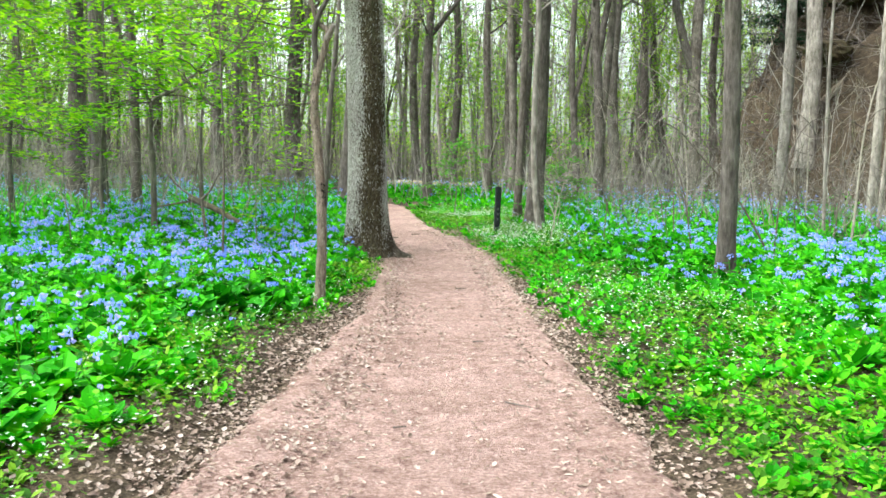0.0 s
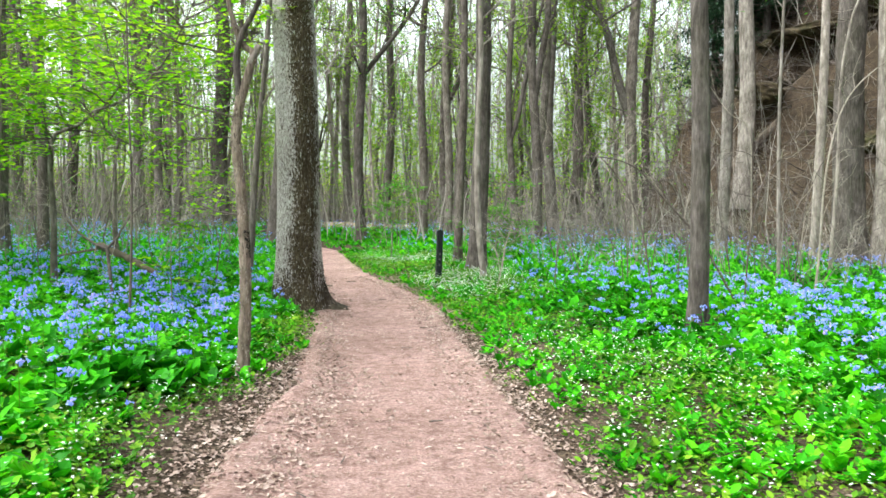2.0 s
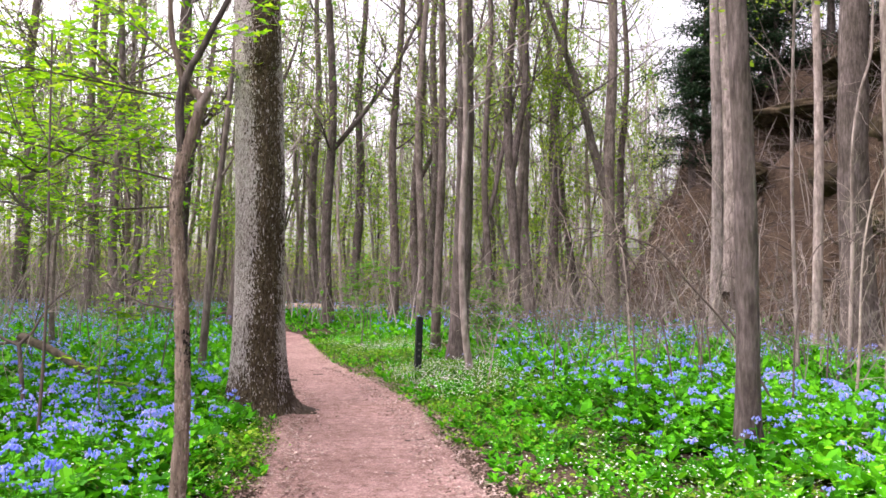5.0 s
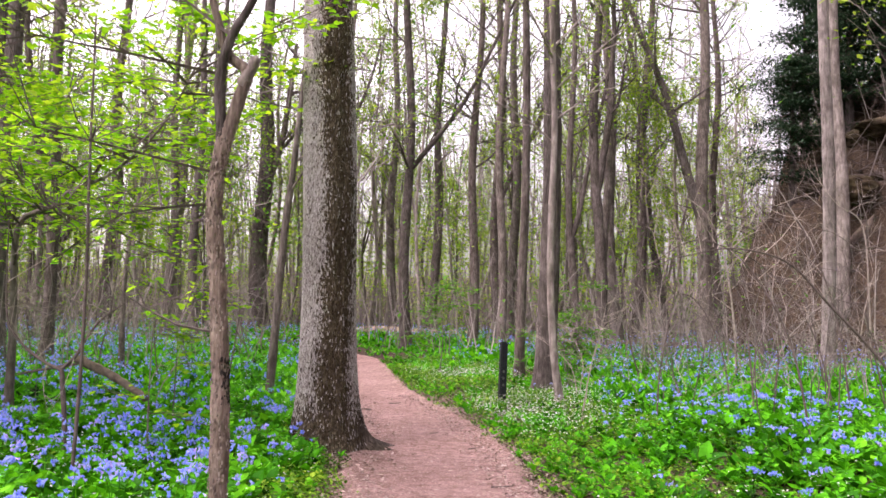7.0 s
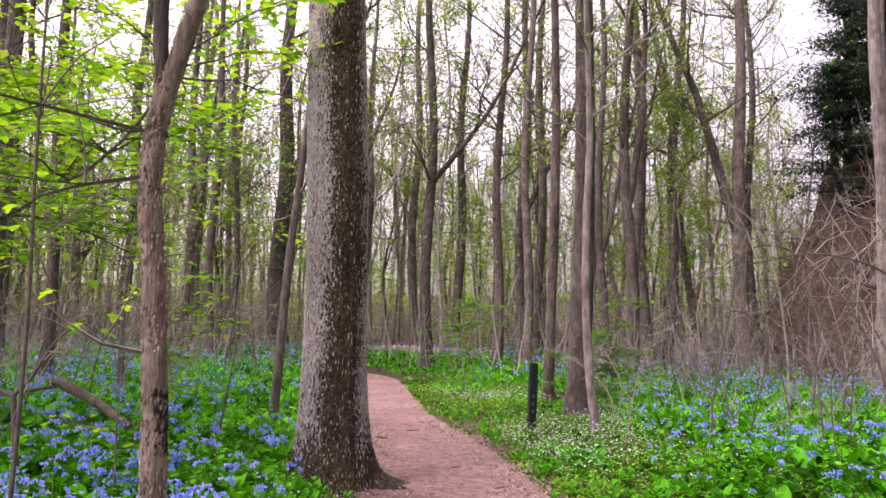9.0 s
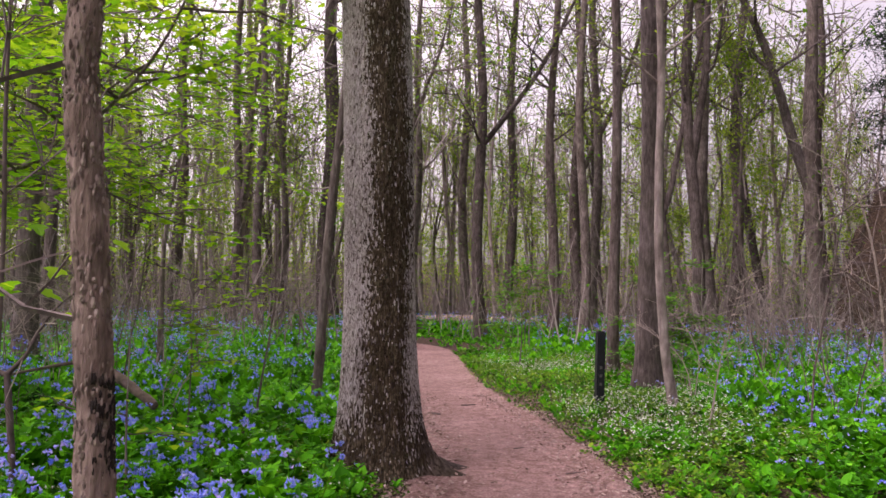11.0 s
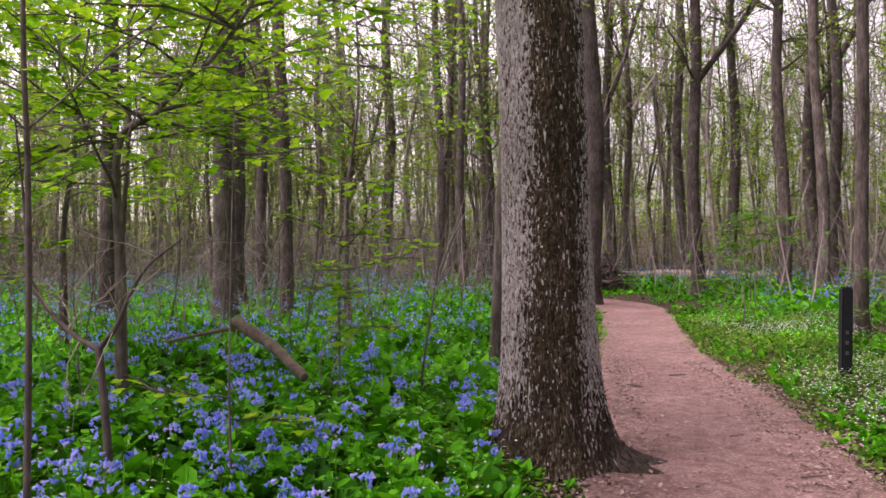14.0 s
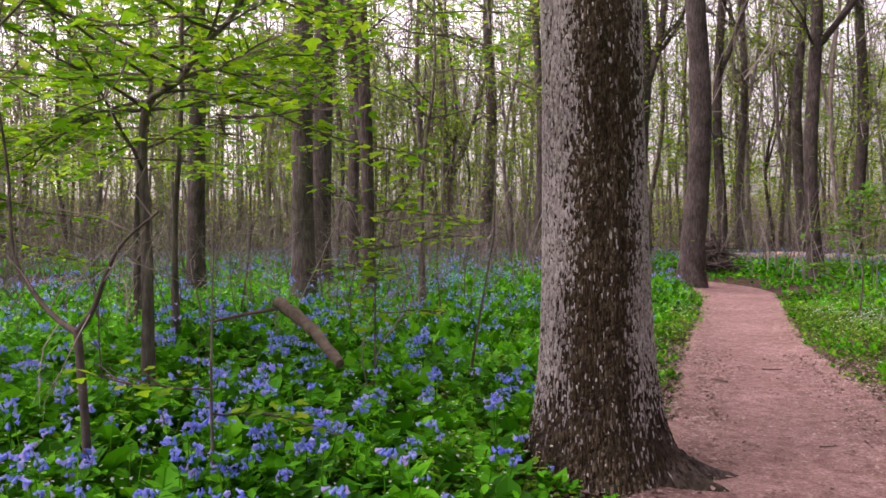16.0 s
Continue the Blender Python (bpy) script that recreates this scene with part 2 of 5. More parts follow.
def wander(start, way, length, steps, wiggle, lift=0.0):
    """A crooked line of points from start along way; lift bends it up (or down)."""
    p, d, out = np.array(start, float), np.array(way, float), []
    d /= np.linalg.norm(d)
    out.append(p.copy())
    for _ in range(steps):
        d = d + RNG.normal(0, wiggle, 3) + np.array((0, 0, lift))
        d /= np.linalg.norm(d)
        p = p + d * length / steps
        out.append(p.copy())
    return np.array(out)


LEAF_SHAPE = np.array([(0, 0, 0), (0.30, 0.32, 0.03), (0.26, 0.72, 0.02), (0, 1, -0.06), (-0.26, 0.72, 0.02), (-0.30, 0.32, 0.03), (0, 0.45, -0.035)])
LEAF_FACES = np.array([(0, 1, 6), (1, 2, 6), (2, 3, 6), (3, 4, 6), (4, 5, 6), (5, 0, 6)])
QUAD_LEAF = np.array([(0, 0, 0), (0.32, 0.5, 0.04), (0, 1, 0), (-0.32, 0.5, 0.04)])
QUAD_FACE = np.array([(0, 1, 2, 3)])
LOBED = np.array([(0, 0, 0), (0.34, 0.12, 0), (0.52, 0.42, 0.03), (0.24, 0.5, 0), (0.2, 0.8, 0.0), (0, 1, -0.05), (-0.2, 0.8, 0), (-0.24, 0.5, 0), (-0.52, 0.42, 0.03), (-0.34, 0.12, 0), (0, 0.4, -0.04)])
LOBED_FACES = np.array([(i, (i + 1) % 10, 10) for i in range(10)])


def scatter(shape, faces, at, size, yaw, tip, roll=None):
    """Copies of a small shape as one (vertices, faces) piece: at (n,3), size (n) or (n,3), turned by yaw after being tipped up by tip."""
    n = len(at)
    size = np.asarray(size, float)
    s = size[:, None, None] if size.ndim == 1 else size[:, None, :]
    v = shape[None] * s
    if roll is not None:
        c, q = np.cos(roll)[:, None], np.sin(roll)[:, None]
        v = np.stack([v[..., 0] * c - v[..., 2] * q, v[..., 1], v[..., 0] * q + v[..., 2] * c], -1)
    c, q = np.cos(tip)[:, None], np.sin(tip)[:, None]
    v = np.stack([v[..., 0], v[..., 1] * c - v[..., 2] * q, v[..., 1] * q + v[..., 2] * c], -1)
    c, q = np.cos(yaw)[:, None], np.sin(yaw)[:, None]
    v = np.stack([v[..., 0] * c - v[..., 1] * q, v[..., 0] * q + v[..., 1] * c, v[..., 2]], -1)
    v = v + np.asarray(at)[:, None]
    f = faces[None] + (np.arange(n) * len(shape))[:, None, None]
    return v.reshape(-1, 3), f.reshape(-1, faces.shape[1])


# ---------------------------------------------------------------- lie of the land
TRAIL = np.array([(-0.1, -6, 1.15), (-0.1, 0, 1.12), (-0.08, 4, 1.08), (-0.09, 5.5, 0.98), (-0.08, 7, 0.88), (-0.05, 8.5, 0.80),
                  (-0.12, 10, 0.80), (-0.18, 11.8, 0.80), (-0.25, 13, 0.82), (-0.35, 14.5, 0.84), (-0.6, 16.5, 0.80),
                  (-1.0, 18.5, 0.74), (-1.5, 21.5, 0.66), (-1.95, 25, 0.68), (-2.5, 29, 0.75), (-3.1, 32, 0.85), (-4.3, 34.6, 0.8),
                  (-6.2, 36.5, 0.75), (-9.5, 38, 0.75), (-15, 39, 0.75)])


def smooth_line(pts, per=12):
    """Catmull-Rom through pts."""
    p = np.vstack([2 * pts[0] - pts[1], pts, 2 * pts[-1] - pts[-2]])
    out = []
    for i in range(1, len(p) - 2):
        for s in np.arange(per) / per:
            out.append(0.5 * (2 * p[i] + (p[i + 1] - p[i - 1]) * s + (2 * p[i - 1] - 5 * p[i] + 4 * p[i + 1] - p[i + 2]) * s**2 + (3 * p[i] - p[i - 1] - 3 * p[i + 1] + p[i + 2]) * s**3))
    out.append(p[-2])
    return np.array(out)


LINE = smooth_line(TRAIL)


def off_trail(x, y):
    """Distance outside the trail's edge (negative on it)."""
    x, y = np.atleast_1d(np.asarray(x, float)), np.atleast_1d(np.asarray(y, float))
    best = np.full(x.shape, 1e9)
    for cx, cy, hw in LINE[::2]:
        best = np.minimum(best, np.hypot(x - cx, y - cy) - hw)
    return best


def step(v):
    v = np.clip(v, 0, 1)
    return v * v * (3 - 2 * v)


def ground_z(x, y):
    x, y = np.atleast_1d(np.asarray(x, float)), np.atleast_1d(np.asarray(y, float))
    d = off_trail(x, y)
    z = 0.10 * step((d + 0.05) / 0.9) + 0.16 * step((d - 0.5) / 4.0) - 0.05 * step((-d - 0.05) / 0.2)
    z = z + step(d / 1.5) * 0.035 * (np.sin(1.3 * x + 0.7 * y) + np.sin(0.9 * y - 1.7 * x + 2))
    wave = 0.5 * np.sin(0.42 * y + 0.2 * x) + 0.3 * np.sin(1.1 * y - 0.6 * x)
    face = 1.7 * (0.90 * (x - 12.0) + 0.43 * (y - 29.0) + wave)
    flank = 2.4 * (0.905 * (x - 8.8) - 0.425 * (y - 32.0) + 0.6 * wave)
    rise = np.maximum(0, -1.2 * np.logaddexp(-face / 1.2, -flank / 1.2))
    rise = rise * step(rise / 1.2 + 0.25)
    terrace = 0.55 * np.sin(1.9 * rise + 0.35 * y) * step(rise / 3)
    lump = 0.35 * (np.sin(1.7 * x + 0.9 * y) + np.sin(2.3 * y - 1.1 * x)) * step(rise / 2)
    hill = 15 * (1 - np.exp(-rise / 11)) + terrace + lump
    far = 9 * step((np.hypot(x, y - 10) - 60) / 120)
    return z + np.maximum(hill, far)


def gz(x, y):
    return float(ground_z(x, y)[0])


def axis_steps(lo, hi, near_lo, near_hi, fine, grow):
    a = list(np.arange(near_lo, near_hi + fine / 2, fine))
    s, v = fine, a[-1]
    while v < hi:
        s = min(s * grow, 60)
        v += s
        a.append(v)
    s, v, pre = fine, near_lo, []
    while v > lo:
        s = min(s * grow, 60)
        v -= s
        pre.append(v)
    return np.array(pre[::-1] + a)


def grid(xs, ys, zf):
    X, Y = np.meshgrid(xs, ys, indexing="ij")
    v = np.stack([X.ravel(), Y.ravel(), zf(X.ravel(), Y.ravel())], 1)
    i, j = np.meshgrid(np.arange(len(xs) - 1), np.arange(len(ys) - 1), indexing="ij")
    n = len(ys)
    f = np.stack([i * n + j, (i + 1) * n + j, (i + 1) * n + j + 1, i * n + j + 1], -1).reshape(-1, 4)
    return v, f


ground = mesh_object("ground", [grid(axis_steps(-1500, 1500, -9, 21, 0.16, 1.09), axis_steps(-1500, 1500, -3, 40, 0.22, 1.09), ground_z)], [ground_material()], smooth=True)
tagged(ground, "brown leaf-littered woodland soil under the wildflowers", "ground", kind="structure")


def trail_mesh():
    us = np.linspace(-1, 1, 25)
    rows = smooth_line(TRAIL, 24)
    t = np.gradient(rows[:, :2], axis=0)
    t /= np.linalg.norm(t, axis=1, keepdims=True)
    nrm = np.stack([t[:, 1], -t[:, 0]], 1)
    v = []
    for k, (cx, cy, hw) in enumerate(rows):
        for u in us:
            rag = 0.10 * noise.noise(Vector((cx * 2.3, cy * 2.3, 3 * np.sign(u)))) + 0.05 * noise.noise(Vector((cx * 9, cy * 9, 5 * np.sign(u))))
            x, y = (cx, cy) + nrm[k] * u * (hw + 0.14 + rag)
            z = 0.012 * noise.noise(Vector((x * 3, y * 3, 0))) + 0.006 * noise.noise(Vector((x * 14, y * 14, 0))) - 0.02 * (1 - u * u) + 0.02 - 0.05 * max(0, abs(u) - 0.9) / 0.1
            v.append((x, y, z + 0.03 * step(np.array((abs(u) - 0.6) / 0.35))))
    n = len(us)
    i, j = np.meshgrid(np.arange(len(rows) - 1), np.arange(n - 1), indexing="ij")
    f = np.stack([i * n + j, i * n + j + 1, (i + 1) * n + j + 1, (i + 1) * n + j], -1).reshape(-1, 4)
    ob = mesh_object("path", [(np.array(v), f)], [trail_material()], smooth=True)
    return tagged(ob, "winding footpath of trodden pinkish-brown earth", "path", kind="structure")


trail_mesh()


# ---------------------------------------------------------------- trees
def branch_set(base, way, length, r, depth, leaf_at, thin=0.012, lift=0.05, wiggle=0.16, kids=4, sides=5):
    """A limb with its side branches; gathers the tips for leaves."""
    steps = max(3, int(length / 0.45)) if depth else 3
    steps = min(steps, 9)
    pts = wander(base, way, length, steps, wiggle, lift)
    out = tube(pts, np.linspace(r, max(thin * 0.5, r * 0.25), len(pts)), sides if r > 0.03 else 4 if r > 0.012 else 3, 0, False)
    if depth == 0:
        leaf_at.extend(pts[1:])
        return out
    for _ in range(kids):
        k = RNG.uniform(0.25, 0.98)
        i = min(int(k * steps), steps - 1)
        d = pts[i + 1] - pts[i]
        d = d / np.linalg.norm(d) + RNG.normal(0, 0.65, 3)
        d[2] += 0.15
        out += branch_set(pts[i], d, length * RNG.uniform(0.35, 0.6), r * 0.45, depth - 1, leaf_at, thin, lift, wiggle, max(2, kids - 1), sides)
    return out


def crown(root, wood, foliage, bark, leaf):
    """Limbs, twigs and leaves that grow as one head."""
    return mesh_object("crown", [(v, f, 0) for v, f in wood] + [(*foliage, 1)], [bark, leaf], root)


def build_tree(x, y, r, height, lean=(0.0, 0.0), bark=None, crown_from=0.45, limbs=10, limb_len=3.0, leaves=900, leaf=LEAF_SPRING, leaf_size=0.10, fork=None,
               label="", category="tree", name="tree", sides=14, group="woodland trees", bend=0.05, sink=0.12, rough=0.03, depth=2):
    """A forest tree: flared trunk, limbs, twigs and thin spring foliage."""
    bark = bark or BARK_GREY
    z0 = gz(x, y) - sink
    root = empty(name, x, y, z0)
    n = max(12, int(height / 0.5))
    h = np.linspace(0, height, n)
    ph = RNG.uniform(0, 6, 2)
    px = lean[0] * h + bend * np.sin(h * 0.55 + ph[0]) - bend * np.sin(ph[0])
    py = lean[1] * h + bend * np.sin(h * 0.47 + ph[1]) - bend * np.sin(ph[1])
    pts = np.stack([px, py, h], 1)
    rad = r * (1 - 0.62 * (h / height) ** 1.2) * (1 + 0.55 * np.exp(-h / (1.6 * r + 0.12)))
    mesh_object("trunk", tube(pts, rad, sides, rough), [bark], root, True)
    tips, wood = [], []
    tops = [pts]
    if fork:
        hz, way, fl, fr = fork
        i = int(np.searchsorted(h, hz))
        fp = wander(pts[i], way, fl, 14, 0.06, 0.05)
        wood += tube(fp, np.linspace(rad[i] * fr, rad[i] * 0.25, len(fp)), 9, rough, False)
        tops.append(fp)
    for k in range(limbs):
        line = tops[k % len(tops)]
        lo = int(len(line) * (crown_from if line is pts else 0.3))
        i = int(RNG.integers(lo, len(line)))
        a = RNG.uniform(0, 2 * np.pi)
        up = RNG.uniform(0.3, 1.2)
        q = 1 - 0.6 * i / len(line)
        wood += branch_set(line[i], (np.cos(a), np.sin(a), up), limb_len * RNG.uniform(0.6, 1.3) * q + 0.4, max(0.012, r * 0.30 * q), depth, tips)
    tp = np.array(tips)
    at = tp[RNG.integers(0, len(tp), leaves)] + RNG.normal(0, 0.2, (leaves, 3))
    crown(root, wood, scatter(QUAD_LEAF, QUAD_FACE, at, leaf_size * RNG.uniform(0.5, 1.3, leaves), RNG.uniform(0, 6.28, leaves), RNG.uniform(-0.9, 0.5, leaves), RNG.uniform(-0.6, 0.6, leaves)), bark, leaf)
    return tagged(root, label or "slender grey-barked woodland tree with sparse spring leaves", category, group)


def big_tree():
    x0, y0 = -1.50, 13.78
    root = empty("large_tree", x0, y0, -0.06)
    h = np.concatenate([np.arange(0, 1.4, 0.06), np.arange(1.4, 7, 0.16), np.linspace(7, 19, 20)])
    th = np.linspace(0, 2 * np.pi, 160, endpoint=False)
    lobes = ((0.10, 0.47, 70, 0.11), (0.06, 0.17, 12, 0.42), (0.52, 0.68, 90, 0.12), (0.50, 0.13, 14, 0.42), (-0.75, 0.13, 9, 0.16), (-1.7, 0.12, 5, 0.25), (2.6, 0.16, 6, 0.3), (3.7, 0.18, 7, 0.32), (1.5, 0.2, 6, 0.3))

    def radius(a, z):
        r = 0.315 * (1 - 0.017 * z) + 0.06 * np.exp(-z / 0.5) + 0 * a
        for d, amp, k, fall in lobes:
            r = r + amp * np.exp(-z / fall) * np.maximum(0, np.cos(a - d)) ** k
        return r + 0.012 * np.sin(5 * a + 0.6 * z) + 0.007 * np.sin(11 * a - 1.3 * z)

    def middle(z):
        return -0.018 * z + 0.03 * np.sin(0.7 * z), 0.012 * z

    H, A = np.meshgrid(h, th, indexing="ij")
    cx, cy = middle(H)
    R = radius(A, H) * (1 + 0.012 * RNG.normal(size=A.shape))
    v = np.stack([cx + R * np.cos(A), cy + R * np.sin(A), H], -1).reshape(-1, 3)
    i, j = np.meshgrid(np.arange(len(h) - 1), np.arange(160), indexing="ij")
    f = np.stack([i * 160 + j, i * 160 + (j + 1) % 160, (i + 1) * 160 + (j + 1) % 160, (i + 1) * 160 + j], -1).reshape(-1, 4)
    mesh_object("trunk", [(v, f)], [BARK_BIG], root, True)
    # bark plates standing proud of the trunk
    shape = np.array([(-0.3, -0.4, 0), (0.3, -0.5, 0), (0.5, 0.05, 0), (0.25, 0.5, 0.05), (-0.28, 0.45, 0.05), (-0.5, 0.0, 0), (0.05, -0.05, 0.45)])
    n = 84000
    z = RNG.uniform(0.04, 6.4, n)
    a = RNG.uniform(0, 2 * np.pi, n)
    # moss and the front-right side's shade are coloured in together; base plates darken too
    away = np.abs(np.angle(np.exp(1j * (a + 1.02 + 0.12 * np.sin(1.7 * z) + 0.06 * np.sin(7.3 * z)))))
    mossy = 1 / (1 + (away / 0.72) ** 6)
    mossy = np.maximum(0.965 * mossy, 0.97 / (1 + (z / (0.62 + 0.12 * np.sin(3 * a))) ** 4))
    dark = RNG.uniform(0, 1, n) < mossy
    slope = (radius(a, z + 0.03) - radius(a, z - 0.03)) / 0.06
    keep = RNG.uniform(0, 1, n) > 0.03 + 0.25 * dark + 0.6 * np.clip(-slope / 1.2, 0, 1)
    z, a, dark, slope = z[keep], a[keep], dark[keep], slope[keep]
    n = len(z)
    cx, cy = middle(z)
    r = radius(a, z) + 0.006
    at = np.stack([cx + r * np.cos(a), cy + r * np.sin(a), z], 1)
    size = np.stack([0.008 + 0.017 * RNG.uniform(0, 1, n) ** 1.4, 0.016 + 0.060 * RNG.uniform(0, 1, n) ** 1.6, np.full(n, 0.015)], 1)
    tip, roll = np.pi / 2 - np.arctan(-slope) * 0.9 + RNG.normal(0, 0.07, n), RNG.normal(0, 0.12, n)
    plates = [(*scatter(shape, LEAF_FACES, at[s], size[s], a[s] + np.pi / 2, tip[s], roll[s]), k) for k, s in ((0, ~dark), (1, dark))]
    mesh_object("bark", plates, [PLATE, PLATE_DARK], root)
    tips, wood = [], []
    for k in range(12):
        q = RNG.uniform(9, 18.5)
        b = RNG.uniform(0, 6.28)
        mx, my = middle(q)
        wood += branch_set((mx, my, q), (np.cos(b), np.sin(b), 0.8), 4.5, 0.09, 2, tips)
    tp = np.array(tips)
    at = tp[RNG.integers(0, len(tp), 2500)] + RNG.normal(0, 0.2, (2500, 3))
    crown(root, wood, scatter(QUAD_LEAF, QUAD_FACE, at, RNG.uniform(0.06, 0.12, 2500), RNG.uniform(0, 6.28, 2500), RNG.uniform(-0.9, 0.5, 2500)), BARK_GREY, LEAF_SPRING)
    tagged(root, "massive mossy tree with flaking bark and spreading roots beside the path", "tree")


def spline(pts, per=6):
    return smooth_line(np.array(pts, float), per)


def forked_tree():
    x0, y0 = -1.42, 8.5
    root = empty("forked_tree", x0, y0, gz(x0, y0) - 0.1)
    dz = -root.location.z
    rel = lambda pts: [(x - x0, y - y0, z + dz) for x, y, z in pts]
    trunk = spline(rel([(-1.42, 8.5, root.location.z), (-1.39, 8.5, 0.7), (-1.40, 8.5, 1.2), (-1.435, 8.5, 1.75), (-1.475, 8.5, 2.2), (-1.43, 8.5, 2.6)]), 10)
    mesh_object("trunk", tube(trunk, np.linspace(0.050, 0.040, len(trunk)) + 0.02 * np.exp(-np.arange(len(trunk)) / 4) + 0.004 * np.sin(np.arange(len(trunk)) * 1.1), 18, 0.05), [BARK_TAN], root, True)
    left = spline(rel([(-1.44, 8.5, 2.5), (-1.47, 8.49, 2.85), (-1.42, 8.47, 3.08), (-1.28, 8.46, 3.36), (-1.1, 8.5, 3.9), (-1.05, 8.6, 5.2), (-0.9, 8.6, 7.0)]), 6)
    mesh_object("dark_stem", tube(left, np.linspace(0.034, 0.010, len(left)), 10, 0.05), [BARK_DARK], root, True, "dark bare upper stem")
    right = spline(rel([(-1.43, 8.5, 2.52), (-1.36, 8.5, 2.78), (-1.33, 8.5, 2.92), (-1.44, 8.52, 3.02), (-1.50, 8.52, 3.2), (-1.56, 8.54, 3.5), (-1.6, 8.6, 4.6), (-1.75, 8.6, 6.6)]), 6)
    mesh_object("pale_stem", tube(right, np.linspace(0.040, 0.010, len(right)), 10, 0.05), [BARK_TAN], root, True, "pale upper stem with a knobbed stub")
    knob = spline(rel([(-1.35, 8.5, 2.84), (-1.30, 8.48, 2.93), (-1.275, 8.47, 2.99)]), 4)
    mesh_object("stub", tube(knob, np.linspace(0.034, 0.026, len(knob)), 10, 0.12), [BARK_PALE], root, True, "broken branch stub")
    flake = np.array([(-0.3, -0.4, 0), (0.3, -0.5, 0), (0.5, 0.05, 0), (0.25, 0.5, 0.05), (-0.28, 0.45, 0.05), (-0.5, 0.0, 0), (0.05, -0.05, 0.45)])

    def on_trunk(n, lo, hi, a0, a1, size):
        k = RNG.uniform(lo, hi, n) * (len(trunk) - 1)
        i = k.astype(int).clip(0, len(trunk) - 2)
        c = trunk[i] + (trunk[i + 1] - trunk[i]) * (k - i)[:, None]
        a = RNG.uniform(a0, a1, n)
        r = 0.0505 - 0.010 * k / len(trunk) + 0.02 * np.exp(-k / 4)
        at = c + np.stack([r * np.cos(a), r * np.sin(a), 0 * a], 1)
        s = np.stack([size * RNG.uniform(0.4, 1, n), 2 * size * RNG.uniform(0.4, 1.2, n), np.full(n, 0.012)], 1)
        return scatter(flake, LEAF_FACES, at, s, a + np.pi / 2, np.pi / 2 + RNG.normal(0, 0.08, n), RNG.normal(0, 0.1, n))

    mesh_object("bark", [on_trunk(1500, 0.02, 0.99, 0, 6.283, 0.014)], [PLATE_TAN], root)
    mesh_object("charred_scar", [on_trunk(130, 0.37, 0.46, -1.2, 0.7, 0.015)], [CHAR], root, label="blackened scar")
    tips, wood = [], []
    for b, d, n in (((-1.42, 8.5, 2.35), (-0.9, 0.3, 0.25), 1.6), ((-1.46, 8.49, 2.9), (-1, -0.1, 0.3), 1.5), ((-1.43, 8.5, 2.2), (-0.7, 0.5, -0.05), 1.3),
                    ((-1.4, 8.46, 3.1), (-0.8, 0.3, 0.5), 1.2), ((-1.41, 8.5, 1.5), (-0.8, 0.4, 0.1), 0.9), ((-1.55, 8.55, 3.6), (-0.5, 0.5, 0.6), 1.3)):
        wood += branch_set(np.array(rel([b])[0]), d, n, 0.011, 1, tips, 0.006, 0.02, 0.14, 4)
    tp = np.array(tips)
    n = 190
    at = tp[RNG.integers(0, len(tp), n)] + RNG.normal(0, 0.05, (n, 3))
    crown(root, wood, scatter(LOBED, LOBED_FACES, at, RNG.uniform(0.035, 0.08, n), RNG.uniform(0, 6.28, n), RNG.uniform(-0.7, 0.2, n), RNG.uniform(-0.4, 0.4, n)), TWIG, LEAF_MAPLE)
    tagged(root, "crooked tan-barked young tree forking overhead, with a charred scar", "tree")


def sprayed_maple(x, y, trunk_pts, r, sprays, leaves, label, size=(0.045, 0.10), mat=None, twig_r=0.014, lo=0.4, reach=1.0, name="young_maple"):
    """An understorey maple whose leaves lie in flat, layered sprays."""
    z0 = gz(x, y) - 0.08
    root = empty(name, x, y, z0)
    pts = spline([(px - x, py - y, pz - z0) for px, py, pz in trunk_pts], 8)
    mesh_object("trunk", tube(pts, r * (1 - np.linspace(0, 1, len(pts)) ** 0.7 * 0.85) + r * 0.5 * np.exp(-np.arange(len(pts)) / 2.0), 12, 0.04), [BARK_GREY], root, True)
    wood, anchors = [], []
    for _ in range(sprays):
        i = int(RNG.integers(int(len(pts) * lo), len(pts)))
        a = RNG.uniform(0, 2 * np.pi)
        ln = RNG.uniform(0.9, 2.3) * reach
        limb = wander(pts[i], (np.cos(a), np.sin(a), RNG.uniform(-0.05, 0.45)), ln, 7, 0.13, -0.03)
        wood += tube(limb, np.linspace(twig_r, 0.004, len(limb)), 5, 0, False)
        for k in range(2, len(limb)):
            for s in (-1, 1):
                d = limb[k] - limb[k - 1]
                side = np.array((-d[1] * s, d[0] * s, 0.02)) + d * 0.9
                tw = wander(limb[k], side, RNG.uniform(0.2, 0.6) * reach, 3, 0.12, -0.02)
                wood += tube(tw, np.linspace(0.005, 0.002, 4), 3, 0, False)
                anchors.extend(tw)
    tp = np.array(anchors)
    at = tp[RNG.integers(0, len(tp), leaves)] + RNG.normal(0, 1, (leaves, 3)) * (0.09, 0.09, 0.035)
    crown(root, wood, scatter(LOBED, LOBED_FACES, at, RNG.uniform(*size, leaves), RNG.uniform(0, 6.28, leaves), RNG.uniform(-0.55, 0.2, leaves), RNG.uniform(-0.35, 0.35, leaves)), TWIG, mat or LEAF_MAPLE)
    return tagged(root, label, "tree")


